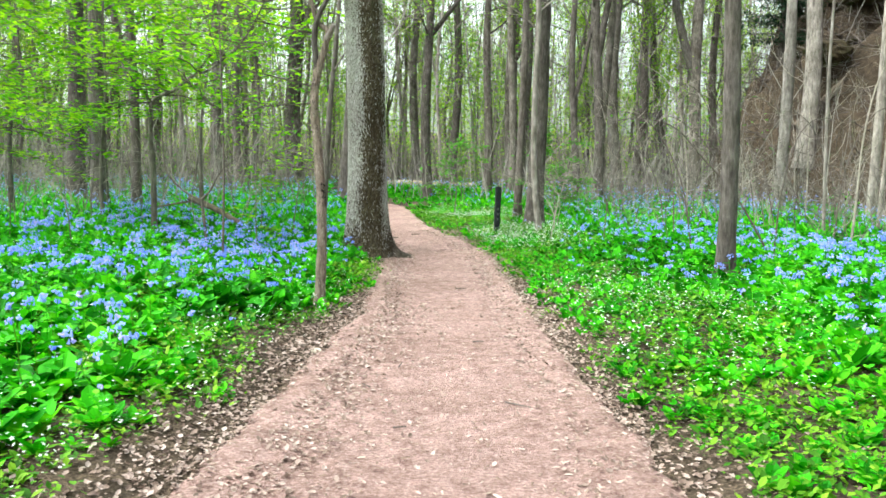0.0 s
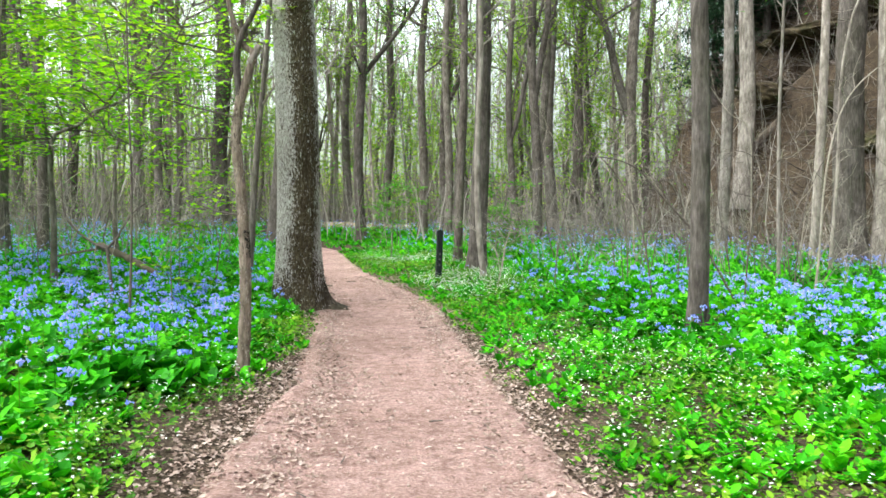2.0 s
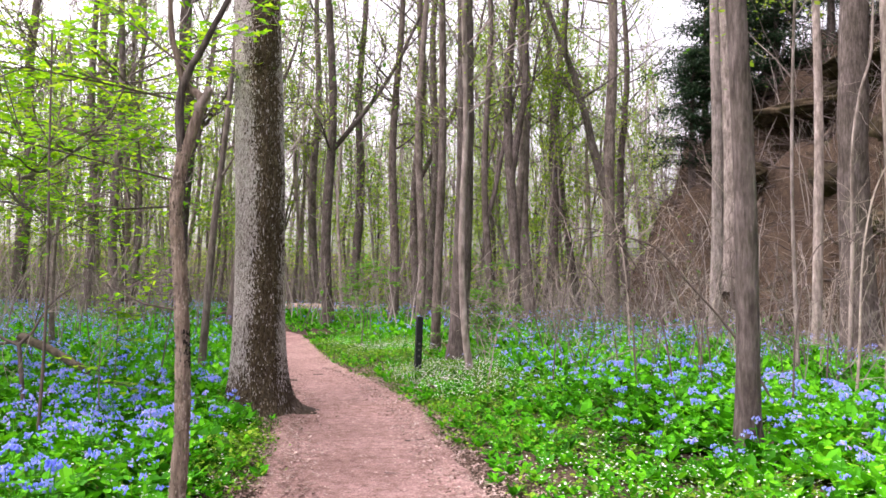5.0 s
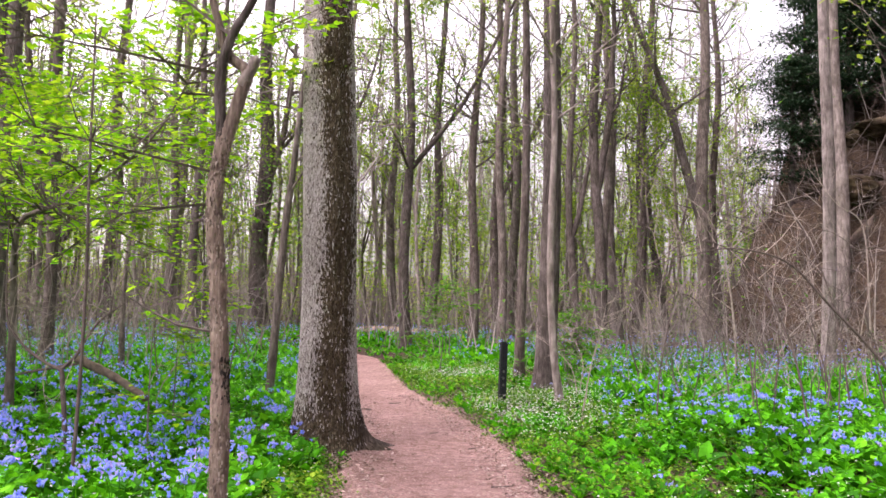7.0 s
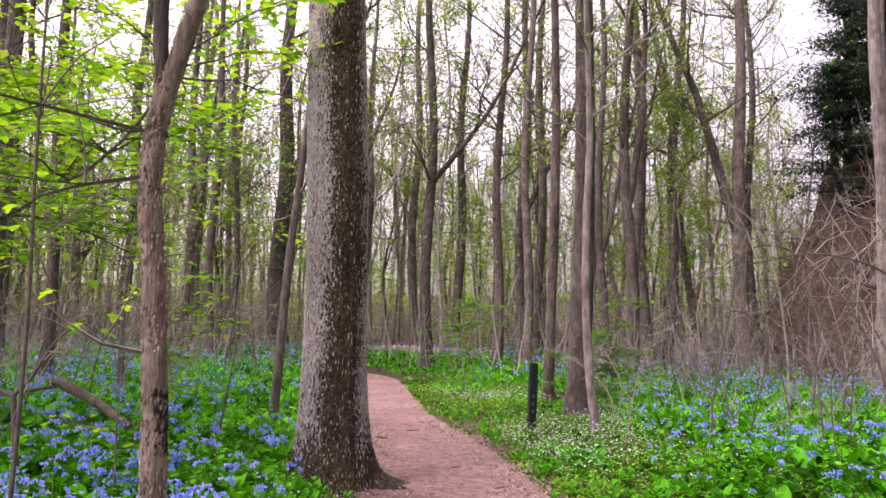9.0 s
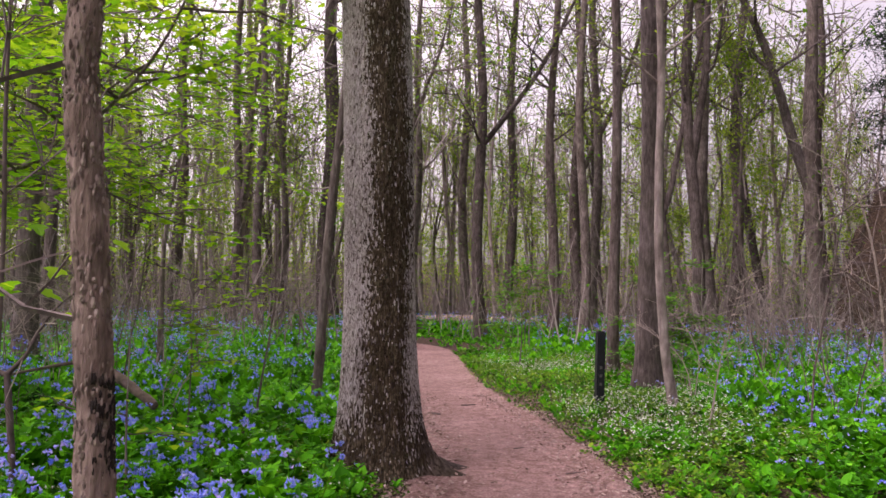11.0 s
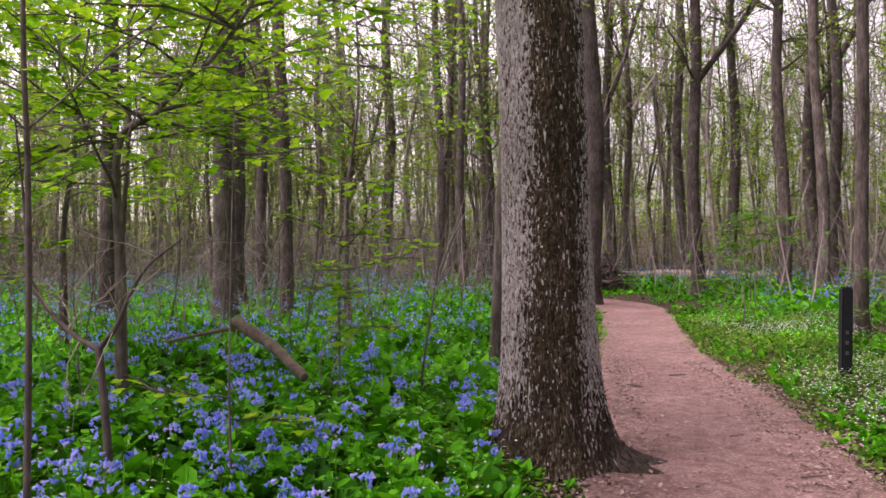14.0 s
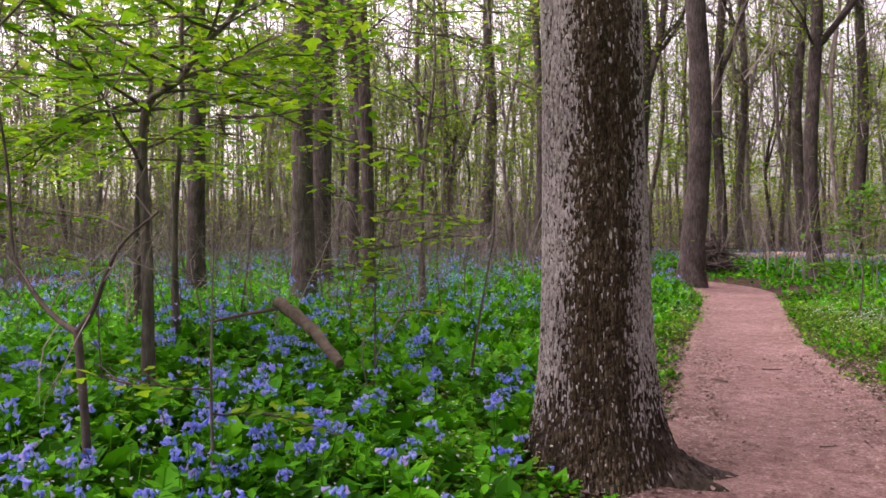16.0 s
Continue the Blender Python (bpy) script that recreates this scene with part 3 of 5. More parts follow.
big_tree()
forked_tree()
sprayed_maple(-4.98, 13.4, [(-4.98, 13.4, 0.1), (-4.98, 13.4, 0.84), (-4.99, 13.4, 1.62), (-5.02, 13.4, 2.16), (-4.96, 13.4, 2.57), (-4.61, 13.4, 2.74), (-4.40, 13.35, 2.92), (-3.9, 13.2, 3.1), (-3.3, 13.0, 3.6), (-2.9, 13.0, 4.4)],
              0.06, 34, 3300, "young maple with bright layered spring leaves over the bluebells", reach=1.1, lo=0.28, size=(0.06, 0.12))
sprayed_maple(-6.7, 15.4, [(-6.7, 15.4, 0.1), (-6.72, 15.4, 1.5), (-6.6, 15.4, 3.0), (-6.65, 15.5, 4.6), (-6.5, 15.7, 6.8)], 0.05, 32, 4200, "slender maple crowded with yellow-green leaves", reach=1.0, size=(0.06, 0.12))
sprayed_maple(-7.6, 12.2, [(-7.6, 12.2, 0.1), (-7.65, 12.2, 1.5), (-7.5, 12.3, 3.2), (-7.7, 12.2, 5.4)], 0.06, 34, 4800, "slender maple crowded with yellow-green leaves", reach=1.2, size=(0.06, 0.12))
sprayed_maple(-9.6, 17.5, [(-9.6, 17.5, 0.1), (-9.6, 17.5, 2.0), (-9.4, 17.6, 4.0), (-9.5, 17.5, 7.0)], 0.07, 32, 3600, "tall young maple in fresh green leaf", reach=1.5, size=(0.07, 0.13))
sprayed_maple(-6.4, 20.5, [(-6.4, 20.5, 0.1), (-6.4, 20.5, 2.5), (-6.2, 20.6, 4.5), (-6.3, 20.5, 7.5)], 0.06, 26, 1500, "tall young maple in fresh green leaf", reach=1.4, size=(0.07, 0.13), lo=0.5)
sprayed_maple(2.75, 22.2, [(2.75, 22.2, 0.1), (2.7, 22.2, 1.0), (2.75, 22.2, 2.3)], 0.02, 22, 1500, "small leafy green shrub behind the dark-barked tree", reach=0.5, size=(0.06, 0.11), mat=LEAF_SHRUB, twig_r=0.008, name="leafy_shrub")
sprayed_maple(0.0, 25.0, [(0.0, 25.0, 0.1), (0.05, 25.0, 1.0), (0.0, 25.0, 2.2)], 0.02, 14, 800, "small leafy green shrub in the wood", reach=0.45, size=(0.06, 0.11), mat=LEAF_SHRUB, twig_r=0.008, name="leafy_shrub")
sprayed_maple(-3.4, 14.2, [(-3.4, 14.2, 0.1), (-3.38, 14.2, 0.9), (-3.4, 14.25, 2.0)], 0.012, 9, 300, "spindly sapling with a few bright leaves", reach=0.4, twig_r=0.006, name="sapling")
sprayed_maple(-2.9, 11.9, [(-2.9, 11.9, 0.1), (-2.92, 11.9, 0.9), (-2.9, 11.95, 2.6)], 0.012, 8, 160, "spindly sapling with a few bright leaves", reach=0.4, twig_r=0.006, name="sapling")


def bent_tree(x, y, pts, radii, bark, label, limbs=6, leaves=300):
    z0 = gz(x, y) - 0.1
    root = empty("tree", x, y, z0)
    p = spline([(a - x, b - y, c - z0) for a, b, c in pts], 8)
    r = np.interp(np.linspace(0, 1, len(p)), np.linspace(0, 1, len(radii)), radii)
    mesh_object("trunk", tube(p, r, 14, 0.03), [bark], root, True)
    tips, wood = [], []
    for k in range(limbs):
        i = int(RNG.integers(int(len(p) * 0.6), len(p)))
        a = RNG.uniform(0, 6.28)
        wood += branch_set(p[i], (np.cos(a), np.sin(a), 0.7), 1.8 * min(1, radii[0] / 0.04), min(0.02, radii[0] * 0.35), 2, tips)
    tp = np.array(tips)
    at = tp[RNG.integers(0, len(tp), leaves)] + RNG.normal(0, 0.12, (leaves, 3))
    crown(root, wood, scatter(QUAD_LEAF, QUAD_FACE, at, RNG.uniform(0.05, 0.1, leaves), RNG.uniform(0, 6.28, leaves), RNG.uniform(-0.9, 0.5, leaves)), bark, LEAF_SPRING)
    return tagged(root, label, "tree", "woodland trees")


bent_tree(1.79, 17.1, [(1.80, 17.1, 0.05), (1.77, 17.13, 0.43), (1.69, 17.13, 1.02), (1.63, 17.13, 2.0), (1.62, 17.13, 3.0), (1.66, 17.13, 4.6), (1.62, 17.15, 6.0), (1.55, 17.15, 8.0), (1.4, 17.2, 11)],
          (0.085, 0.066, 0.06, 0.055, 0.05, 0.045, 0.02), BARK_PALE, "thin pale-barked tree leaning beside the dark trunk")
bent_tree(-2.7, 16.6, [(-2.72, 16.6, 0.05), (-2.68, 16.6, 0.6), (-2.62, 16.6, 1.76), (-2.55, 16.6, 2.86), (-2.45, 16.6, 3.9), (-2.3, 16.6, 6.0), (-2.2, 16.6, 9.0)],
          (0.075, 0.065, 0.06, 0.05, 0.04, 0.02), BARK_GREY, "slim grey tree leaning away behind the forked tree")

# trunks that stand out: x, y, radius, height, lean, bark, fork (height, way, length, share), label
STAND = (
    (3.47, 10.35, 0.112, 16, (-0.03, 0.0), BARK_DARK, None, "straight grey lichen-spotted tree among the bluebells"),
    (12.4, 29.3, 0.30, 22, (0.0, 0.0), BARK_PALE, None, "pale blotched tree trunk with old knots"),
    (9.6, 24.3, 0.17, 20, (0.0, 0.0), BARK_PALE, None, "smooth pale grey tree trunk"),
    (1.93, 19.85, 0.20, 20, (0.006, 0.0), BARK_DARK, None, "dark rough-barked tree beside a thin pale one"),
    (1.75, 22.6, 0.11, 18, (0.0, 0.0), BARK_DARK, None, "slender dark-barked woodland tree"),
    (-1.15, 36.0, 0.22, 21, (-0.015, 0.0), BARK_DARK, (7.0, (0.55, 0, 0.8), 9, 0.6), "dark crooked woodland tree with a spreading limb"),
    (-2.42, 50.0, 0.27, 23, (0.0, 0.0), BARK_GREY, None, ""),
    (1.40, 36.4, 0.20, 19, (0.01, 0.0), BARK_DARK, None, ""),
    (2.86, 42.0, 0.24, 22, (0.005, 0.0), BARK_DARK, (6.0, (0.3, 0, 0.9), 10, 0.7), ""),
    (5.5, 31.8, 0.20, 20, (-0.01, 0.0), BARK_DARK, (5.5, (0.12, 0, 1), 10, 0.8), "dark forked woodland tree with a kinked stem"),
    (7.6, 38.2, 0.27, 22, (-0.03, 0.0), BARK_GREY, None, ""),
    (10.1, 34.7, 0.27, 22, (0.0, 0.0), BARK_GREY, (5.0, (-0.28, 0, 1), 12, 0.8), "grey twin-stemmed woodland tree"),
    (13.2, 42.0, 0.22, 20, (0.0, 0.0), BARK_DARK, None, ""),
    (11.2, 22.0, 0.13, 18, (0.0, 0.0), BARK_PALE, None, "slim pale tree before the wooded slope"),
    (10.4, 19.0, 0.34, 22, (-0.012, 0.0), BARK_DARK, None, "stout dark tree hung with a bare vine"),
    (10.85, 18.6, 0.19, 20, (0.0, 0.0), BARK_PALE, None, "pale tree standing against a stout dark trunk"),
    (7.25, 16.0, 0.035, 10, (0.0, 0.0), BARK_PALE, None, "thin pale young tree"),
    (-9.4, 48.0, 0.50, 25, (0.0, 0.0), BARK_DARK, (7.5, (0.25, 0, 0.9), 9, 0.5), "very stout dark woodland tree"),
    (-18.45, 50.0, 0.36, 25, (0.012, 0.0), BARK_DARK, None, "straight dark-barked woodland tree"),
    (-12.45, 42.0, 0.22, 21, (-0.01, 0.0), BARK_GREY, (5.0, (0.22, 0, 1), 10, 0.7), ""),
    (-14.55, 50.0, 0.24, 22, (0.0, 0.0), BARK_GREY, None, ""),
    (-14.3, 55.0, 0.22, 22, (0.0, 0.0), BARK_GREY, None, ""),
    (-9.25, 21.1, 0.21, 18, (0.0, 0.0), BARK_GREY, None, "grey woodland tree beside a darker one"),
    (-11.7, 25.0, 0.25, 20, (0.0, 0.0), BARK_DARK, None, ""),
    (-9.06, 23.0, 0.14, 18, (0.0, 0.0), BARK_DARK, (2.6, (-0.26, 0, 1), 9, 0.85), "dark twin-stemmed tree leaning apart"),
    (-14.0, 30.0, 0.18, 18, (-0.05, 0.0), BARK_DARK, None, ""),
    (-12.8, 22.0, 0.19, 18, (0.0, 0.0), BARK_DARK, None, ""),
    (-25.8, 60.0, 0.36, 20, (-0.04, 0.0), BARK_GREY, (5.0, (0.5, 0, 0.8), 9, 0.8), "grey far tree with wide bare limbs"),
    (-20.0, 45.0, 0.16, 19, (0.0, 0.0), BARK_GREY, None, ""),
    (-4.45, 33.4, 0.35, 24, (0.004, 0.0), BARK_DARK, None, "smooth dark straight tree at the bend of the path"),
    (-5.4, 46.0, 0.24, 22, (0.0, 0.0), BARK_DARK, (8.0, (0.35, 0, 0.9), 8, 0.7), ""),
    (-5.3, 52.0, 0.22, 22, (0.0, 0.0), BARK_GREY, None, ""),
    (-0.2, 48.0, 0.27, 22, (0.01, 0.0), BARK_DARK, None, ""),
    (3.5, 48.0, 0.25, 23, (0.0, 0.0), BARK_DARK, None, ""),
    (3.24, 40.0, 0.22, 22, (0.0, 0.0), BARK_GREY, None, ""),
    (6.1, 34.0, 0.18, 20, (0.0, 0.0), BARK_GREY, None, ""),
    (8.7, 40.0, 0.24, 20, (0.04, 0.0), BARK_DARK, None, ""),
    (-13.1, 45.0, 0.22, 20, (0.02, 0.0), BARK_GREY, None, ""),
    (-10.6, 40.0, 0.21, 20, (0.0, 0.0), BARK_GREY, None, ""),
    (2.3, 34.0, 0.17, 20, (0.0, 0.0), BARK_GREY, None, ""),
    (4.8, 32.0, 0.14, 18, (-0.02, 0.0), BARK_DARK, (4.0, (0.4, 0, 0.9), 8, 0.8), ""),
    (11.7, 45.0, 0.22, 20, (-0.12, 0.0), BARK_DARK, None, "dark leaning woodland tree"),
    (-16.5, 56.0, 0.30, 22, (0.02, 0.0), BARK_GREY, None, ""),
    (-12.1, 48.5, 0.20, 22, (0.0, 0.0), BARK_DARK, None, ""),
)
for x, y, r, height, lean, bark, fork, label in STAND:
    near = y < 26
    build_tree(x, y, r, height, lean, bark, 0.35 if y > 26 else 0.5, 12 if y > 26 else 9, 3.4, 1300, fork=fork, label=label, leaf_size=0.13, bend=0.05 if near else 0.12, sides=16 if near else 9, depth=2)

# far woodland: eight trees repeated with turns and sizes of their own
protos = []
for k in range(8):
    bark = (BARK_GREY, BARK_DARK, BARK_GREY, BARK_PALE)[k % 4]
    fk = (RNG.uniform(3, 7), (RNG.uniform(-0.4, 0.4), 0.1, 1), 10, 0.75) if k % 2 else None
    protos.append(build_tree(-30 - 4 * k, 66 + 3 * (k % 3), RNG.uniform(0.10, 0.22), RNG.uniform(17, 23), (RNG.normal(0, 0.02), 0), bark, 0.15, 18, 3.4, 3000, fork=fk, leaf_size=0.19, sides=8, bend=0.34,
                             leaf=LEAF_SPRING, label="distant bare woodland tree in pale yellow-green bud"))
spots = [(x, y) for x, y, *_ in STAND]
count = 0
while count < 185:
    d, a = 27 + 75 * RNG.uniform() ** 0.75, RNG.uniform(-0.92, 0.66)
    x, y = d * np.sin(a), d * np.cos(a) + 2
    if off_trail(x, y)[0] < 2.0 or min(np.hypot(x - p, y - q) for p, q in spots) < 1.5:
        continue
    if d < 36 and -0.25 < a < 0.2:
        continue
    if x > 8 and (gz(x, y) > 1.0 and RNG.uniform() < 0.85 or d < 42 and a > 0.31):
        continue
    if a < -0.3 and d < 44:
        continue
    spots.append((x, y))
    count += 1
    s = RNG.uniform(0.65, 1.15)
    copy_thing(protos[count % 8], pose(x, y, gz(x, y) - 0.15, RNG.normal(0, 2.2), RNG.normal(0, 2.2), RNG.uniform(0, 360)) @ Matrix.Diagonal((s * 0.75, s * 0.75, s * RNG.uniform(0.9, 1.15), 1)))
# woods at the sides and behind the walker
for k in range(22):
    a = RNG.uniform(0.9, 5.2)
    d = RNG.uniform(16, 42)
    x, y = d * np.sin(a), d * np.cos(a) + 6
    if off_trail(x, y)[0] < 2.5 or (y > 2 and abs(x) < 0.75 * (y - 0) + 4):
        continue
    copy_thing(protos[k % 8], pose(x, y, gz(x, y) - 0.15, 0, 0, RNG.uniform(0, 360)))


# ---------------------------------------------------------------- saplings and brush
def bare_sapling(x, y, height, stems, pale, label, spread=0.12, arch=0.0):
    root = empty("bare_sapling", x, y, gz(x, y) - 0.03)
    wood = []
    main = []
    for _ in range(stems):
        a = RNG.uniform(0, 6.28)
        pts = wander((0, 0, 0), (spread * np.cos(a), spread * np.sin(a), 1), height * RNG.uniform(0.7, 1.1), 9, 0.07 + arch, -arch * 0.5)
        r = 0.0042 * height
        main += tube(pts, np.linspace(r, 0.002, len(pts)), 5, 0, False)
        for k in range(3, len(pts)):
            for _ in range(2):
                b = RNG.uniform(0, 6.28)
                wood += branch_set(pts[k], (np.cos(b), np.sin(b), 0.55), height * RNG.uniform(0.08, 0.26), 0.004, 1, [], 0.003, 0.02, 0.2, 2, 3)
    mat = TWIG_PALE if pale else TWIG
    mesh_object("stem", main, [mat], root, True)
    mesh_object("spray", wood, [mat], root, True)
    return tagged(root, label, "sapling", "bare saplings")


SAPLING_LABELS = ("thin bare grey sapling rising from the wildflowers", "pale bare sapling with fine crooked twigs")
sap = []
for k in range(9):
    sap.append(bare_sapling(-5.5 - 1.1 * k, 17 + 1.3 * (k % 4), (1.4, 2.2, 3.0, 1.8, 2.6, 3.6, 1.2, 2.0, 4.2)[k], (1, 1, 1, 2, 1, 1, 3, 2, 1)[k], k % 4 == 3, SAPLING_LABELS[k % 4 == 3], arch=0.10 if k in (6, 7) else 0.0))
count = 0
while count < 230:
    if RNG.uniform() < 0.5:
        x, y = RNG.uniform(-17, -2.4), RNG.uniform(9.5, 31)
    else:
        x, y = RNG.uniform(1.6, 17), RNG.uniform(12.5, 33)
    if off_trail(x, y)[0] < 1.2 or (x > -3 and y < 11) or np.hypot(x + 1.5, y - 13.8) < 1.2:
        continue
    if x < 0 and y < 12.5 and x > -5 and RNG.uniform() < 0.5:
        continue
    count += 1
    s = RNG.uniform(0.7, 1.15)
    copy_thing(sap[int(RNG.integers(0, 9))], pose(x, y, gz(x, y) - 0.03, RNG.normal(0, 4), RNG.normal(0, 4), RNG.uniform(0, 360)) @ Matrix.Diagonal((s, s, s, 1)))


def y_sapling():
    x, y = -3.63, 11.7
    z0 = gz(x, y) - 0.05
    root = empty("forked_sapling", x, y, z0)
    q = lambda pts: spline([(a - x, b - y, c - z0) for a, b, c in pts], 6)
    stem = q([(-3.59, 11.7, 0.1), (-3.60, 11.7, 0.5), (-3.66, 11.7, 1.05)])
    mesh_object("stem", tube(stem, np.linspace(0.026, 0.022, len(stem)), 10, 0.04), [TWIG], root, True)
    for pts in ([(-3.66, 11.7, 1.03), (-3.82, 11.7, 1.1), (-4.01, 11.7, 1.24), (-4.17, 11.7, 1.46), (-4.21, 11.7, 1.9), (-4.17, 11.6, 2.4)], [(-3.66, 11.7, 1.03), (-3.53, 11.7, 1.17), (-3.45, 11.7, 1.32), (-3.32, 11.7, 1.5), (-3.12, 11.75, 1.66)]):
        arm = q(pts)
        part = mesh_object("arm", tube(arm, np.linspace(0.018, 0.006, len(arm)), 8, 0.04), [TWIG], root, True)
        for k in range(5, len(arm), 3):
            mesh_object("twig", branch_set(arm[k], RNG.normal(0, 1, 3) + (0, 0, 0.5), 0.5, 0.005, 1, [], 0.003, 0.0, 0.25, 2, 3), [TWIG_PALE], part, True)
    tagged(root, "young bare sapling dividing low into a wide fork", "sapling")


y_sapling()
bare = bent_tree(-3.05, 10.6, [(-3.05, 10.6, 0.1), (-3.03, 10.6, 0.76), (-3.02, 10.6, 1.22), (-3.02, 10.6, 1.93), (-3.04, 10.6, 2.65), (-3.1, 10.7, 4.0)], (0.016, 0.014, 0.012, 0.008), TWIG, "slender dark sapling with fresh leaves at its top", 7, 120)


def arching_stem(pts, r, label, mat=None):
    x, y, z = pts[0]
    root = empty("arching_branch", x, y, z)
    line = spline([(a - x, b - y, c - z) for a, b, c in pts], 7)
    mesh_object("stem", tube(line, np.linspace(r, r * 0.3, len(line)), 7, 0.05), [mat or TWIG], root, True)
    for k in range(4, len(line), 2):
        d = RNG.normal(0, 1, 3) + (0, 0, 0.6)
        mesh_object("twig", branch_set(line[k], d, RNG.uniform(0.3, 0.9), min(r, 0.02) * 0.35, 1, [], 0.003, 0.0, 0.25, 3, 3), [TWIG_PALE], root, True)
    tagged(root, label, "branch", "arching bare branches")


for x, y, dx, h in ((3.7, 12.6, -1.6, 2.1), (4.6, 13.5, -1.2, 2.6), (5.4, 15.5, -2.4, 2.3), (6.5, 14.0, 1.4, 2.4), (5.2, 18.0, 1.8, 2.8), (7.2, 19.5, -2.2, 3.0), (4.2, 16.2, -1.0, 1.7), (8.0, 17.0, -1.6, 2.5), (4.4, 11.2, 0.9, 2.0)):
    z = gz(x, y) - 0.02
    arching_stem([(x, y, z), (x + dx * 0.12, y + 0.1, z + h * 0.55), (x + dx * 0.4, y + 0.2, z + h * 0.95), (x + dx * 0.75, y + 0.1, z + h * 1.05), (x + dx * 1.1, y, z + h * 0.9)], 0.013,
                 "bare arching shrub branch with pale side twigs")


for pts, r, mat, label in (
        ([(8.8, 17.0, 0.2), (8.83, 17.0, 1.0), (8.89, 17.0, 2.58), (8.9, 17.0, 4.29), (9.06, 17.0, 5.45), (9.38, 17.1, 6.4), (9.6, 17.4, 8.3), (10.0, 18.2, 10)], 0.045, BARK_PALE, "pale woody vine climbing toward the stout dark tree"),
        ([(5.7, 20.0, 0.2), (5.65, 20.0, 1.6), (5.45, 20.0, 2.9), (5.1, 20.0, 3.7), (4.5, 20.0, 4.12), (3.76, 20.0, 4.51)], 0.022, TWIG_PALE, "pale bare branch arching over the thicket"),
        ([(9.45, 22.0, 0.2), (9.42, 22.0, 2.2), (9.3, 22.0, 3.76), (8.74, 22.0, 4.23), (8.25, 22.0, 4.85)], 0.022, TWIG_PALE, "pale bare branch arching over the thicket"),
        ([(4.75, 12.0, 0.2), (4.15, 12.0, 1.17), (3.56, 12.0, 1.82), (3.17, 12.0, 2.2), (2.64, 12.0, 2.32), (2.11, 12.0, 2.22)], 0.017, TWIG, "dark bare branch arching above the bluebells"),
        ([(6.3, 13.0, 0.2), (6.36, 13.0, 0.92), (6.44, 13.0, 2.33), (6.74, 13.0, 3.36), (7.51, 13.0, 4.08)], 0.022, TWIG_PALE, "pale crooked bare shrub stem")):
    arching_stem(pts, r, label, mat)


def far_brush():
    """Tangle of thin stems that closes the wood near the ground."""
    wood = []
    n = 3600
    d, a = RNG.uniform(26, 80, n), RNG.uniform(-0.95, 0.72, n)
    x, y = d * np.sin(a), d * np.cos(a) + 2
    z = ground_z(x, y)
    ok = (off_trail(x, y) > 1.2) & ((z < 1.2) | (x < 8) | (RNG.uniform(0, 1, n) < 0.8))
    for i in np.nonzero(ok)[0]:
        h = RNG.uniform(1.0, 4.5)
        p = wander((x[i], y[i], z[i] - 0.05), (RNG.normal(0, 0.25), RNG.normal(0, 0.25), 1), h, 4, 0.13)
        wood += tube(p, np.linspace(0.011 + 0.003 * h, 0.006, 5), 3, 0, False)
        q = wander(p[2], RNG.normal(0, 1, 3) + (0, 0, 0.6), h * 0.5, 2, 0.2)
        wood += tube(q, (0.010, 0.008, 0.005), 3, 0, False)
    tagged(mesh_object("underbrush", wood, [BRUSH]), "tangle of bare brown twigs and saplings in the wood", "underbrush", kind="stuff")
    # low fallen twigs and leaf mounds on the slope
    wood = []
    for _ in range(3000):
        x = RNG.uniform(11, 24)
        y = RNG.uniform(21, 40)
        z = gz(x, y)
        if z < 0.7:
            continue
        p = wander((x, y, z + 0.05), (RNG.normal(), RNG.normal(), RNG.uniform(-0.2, 0.5)), RNG.uniform(0.6, 2.4), 4, 0.2)
        wood += tube(p, np.linspace(RNG.uniform(0.008, 0.03), 0.006, 5), 4, 0, False)
    tagged(mesh_object("fallen_twigs", wood, [TWIG]), "dead fallen branches strewn over the steep slope", "branches", kind="stuff")
    n = 150000
    d, a = 30 + 95 * RNG.uniform(0, 1, n) ** 0.7, RNG.uniform(-0.95, 0.72, n)
    x, y = d * np.sin(a), d * np.cos(a) + 2
    z = ground_z(x, y) + 0.5 + 13 * RNG.uniform(0, 1, n) ** 1.5
    clump = np.sin(0.9 * x) + np.sin(0.8 * y + 1) + np.sin(1.3 * z + 0.6 * x) > 0.1
    clump &= (ground_z(x, y) < 1.2) | (x < 8) | (RNG.uniform(0, 1, n) < 0.02)
    at = np.stack([x, y, z], 1)[clump]
    n = len(at)
    tagged(mesh_object("understorey_leaves", [scatter(QUAD_LEAF, QUAD_FACE, at, RNG.uniform(0.08, 0.24, n) * (0.6 + np.hypot(at[:, 0], at[:, 1]) / 120), RNG.uniform(0, 6.28, n), RNG.uniform(-0.9, 0.6, n))], [LEAF_SPRING]),
           "pale yellow-green young leaves hanging through the far wood", "foliage", kind="stuff")


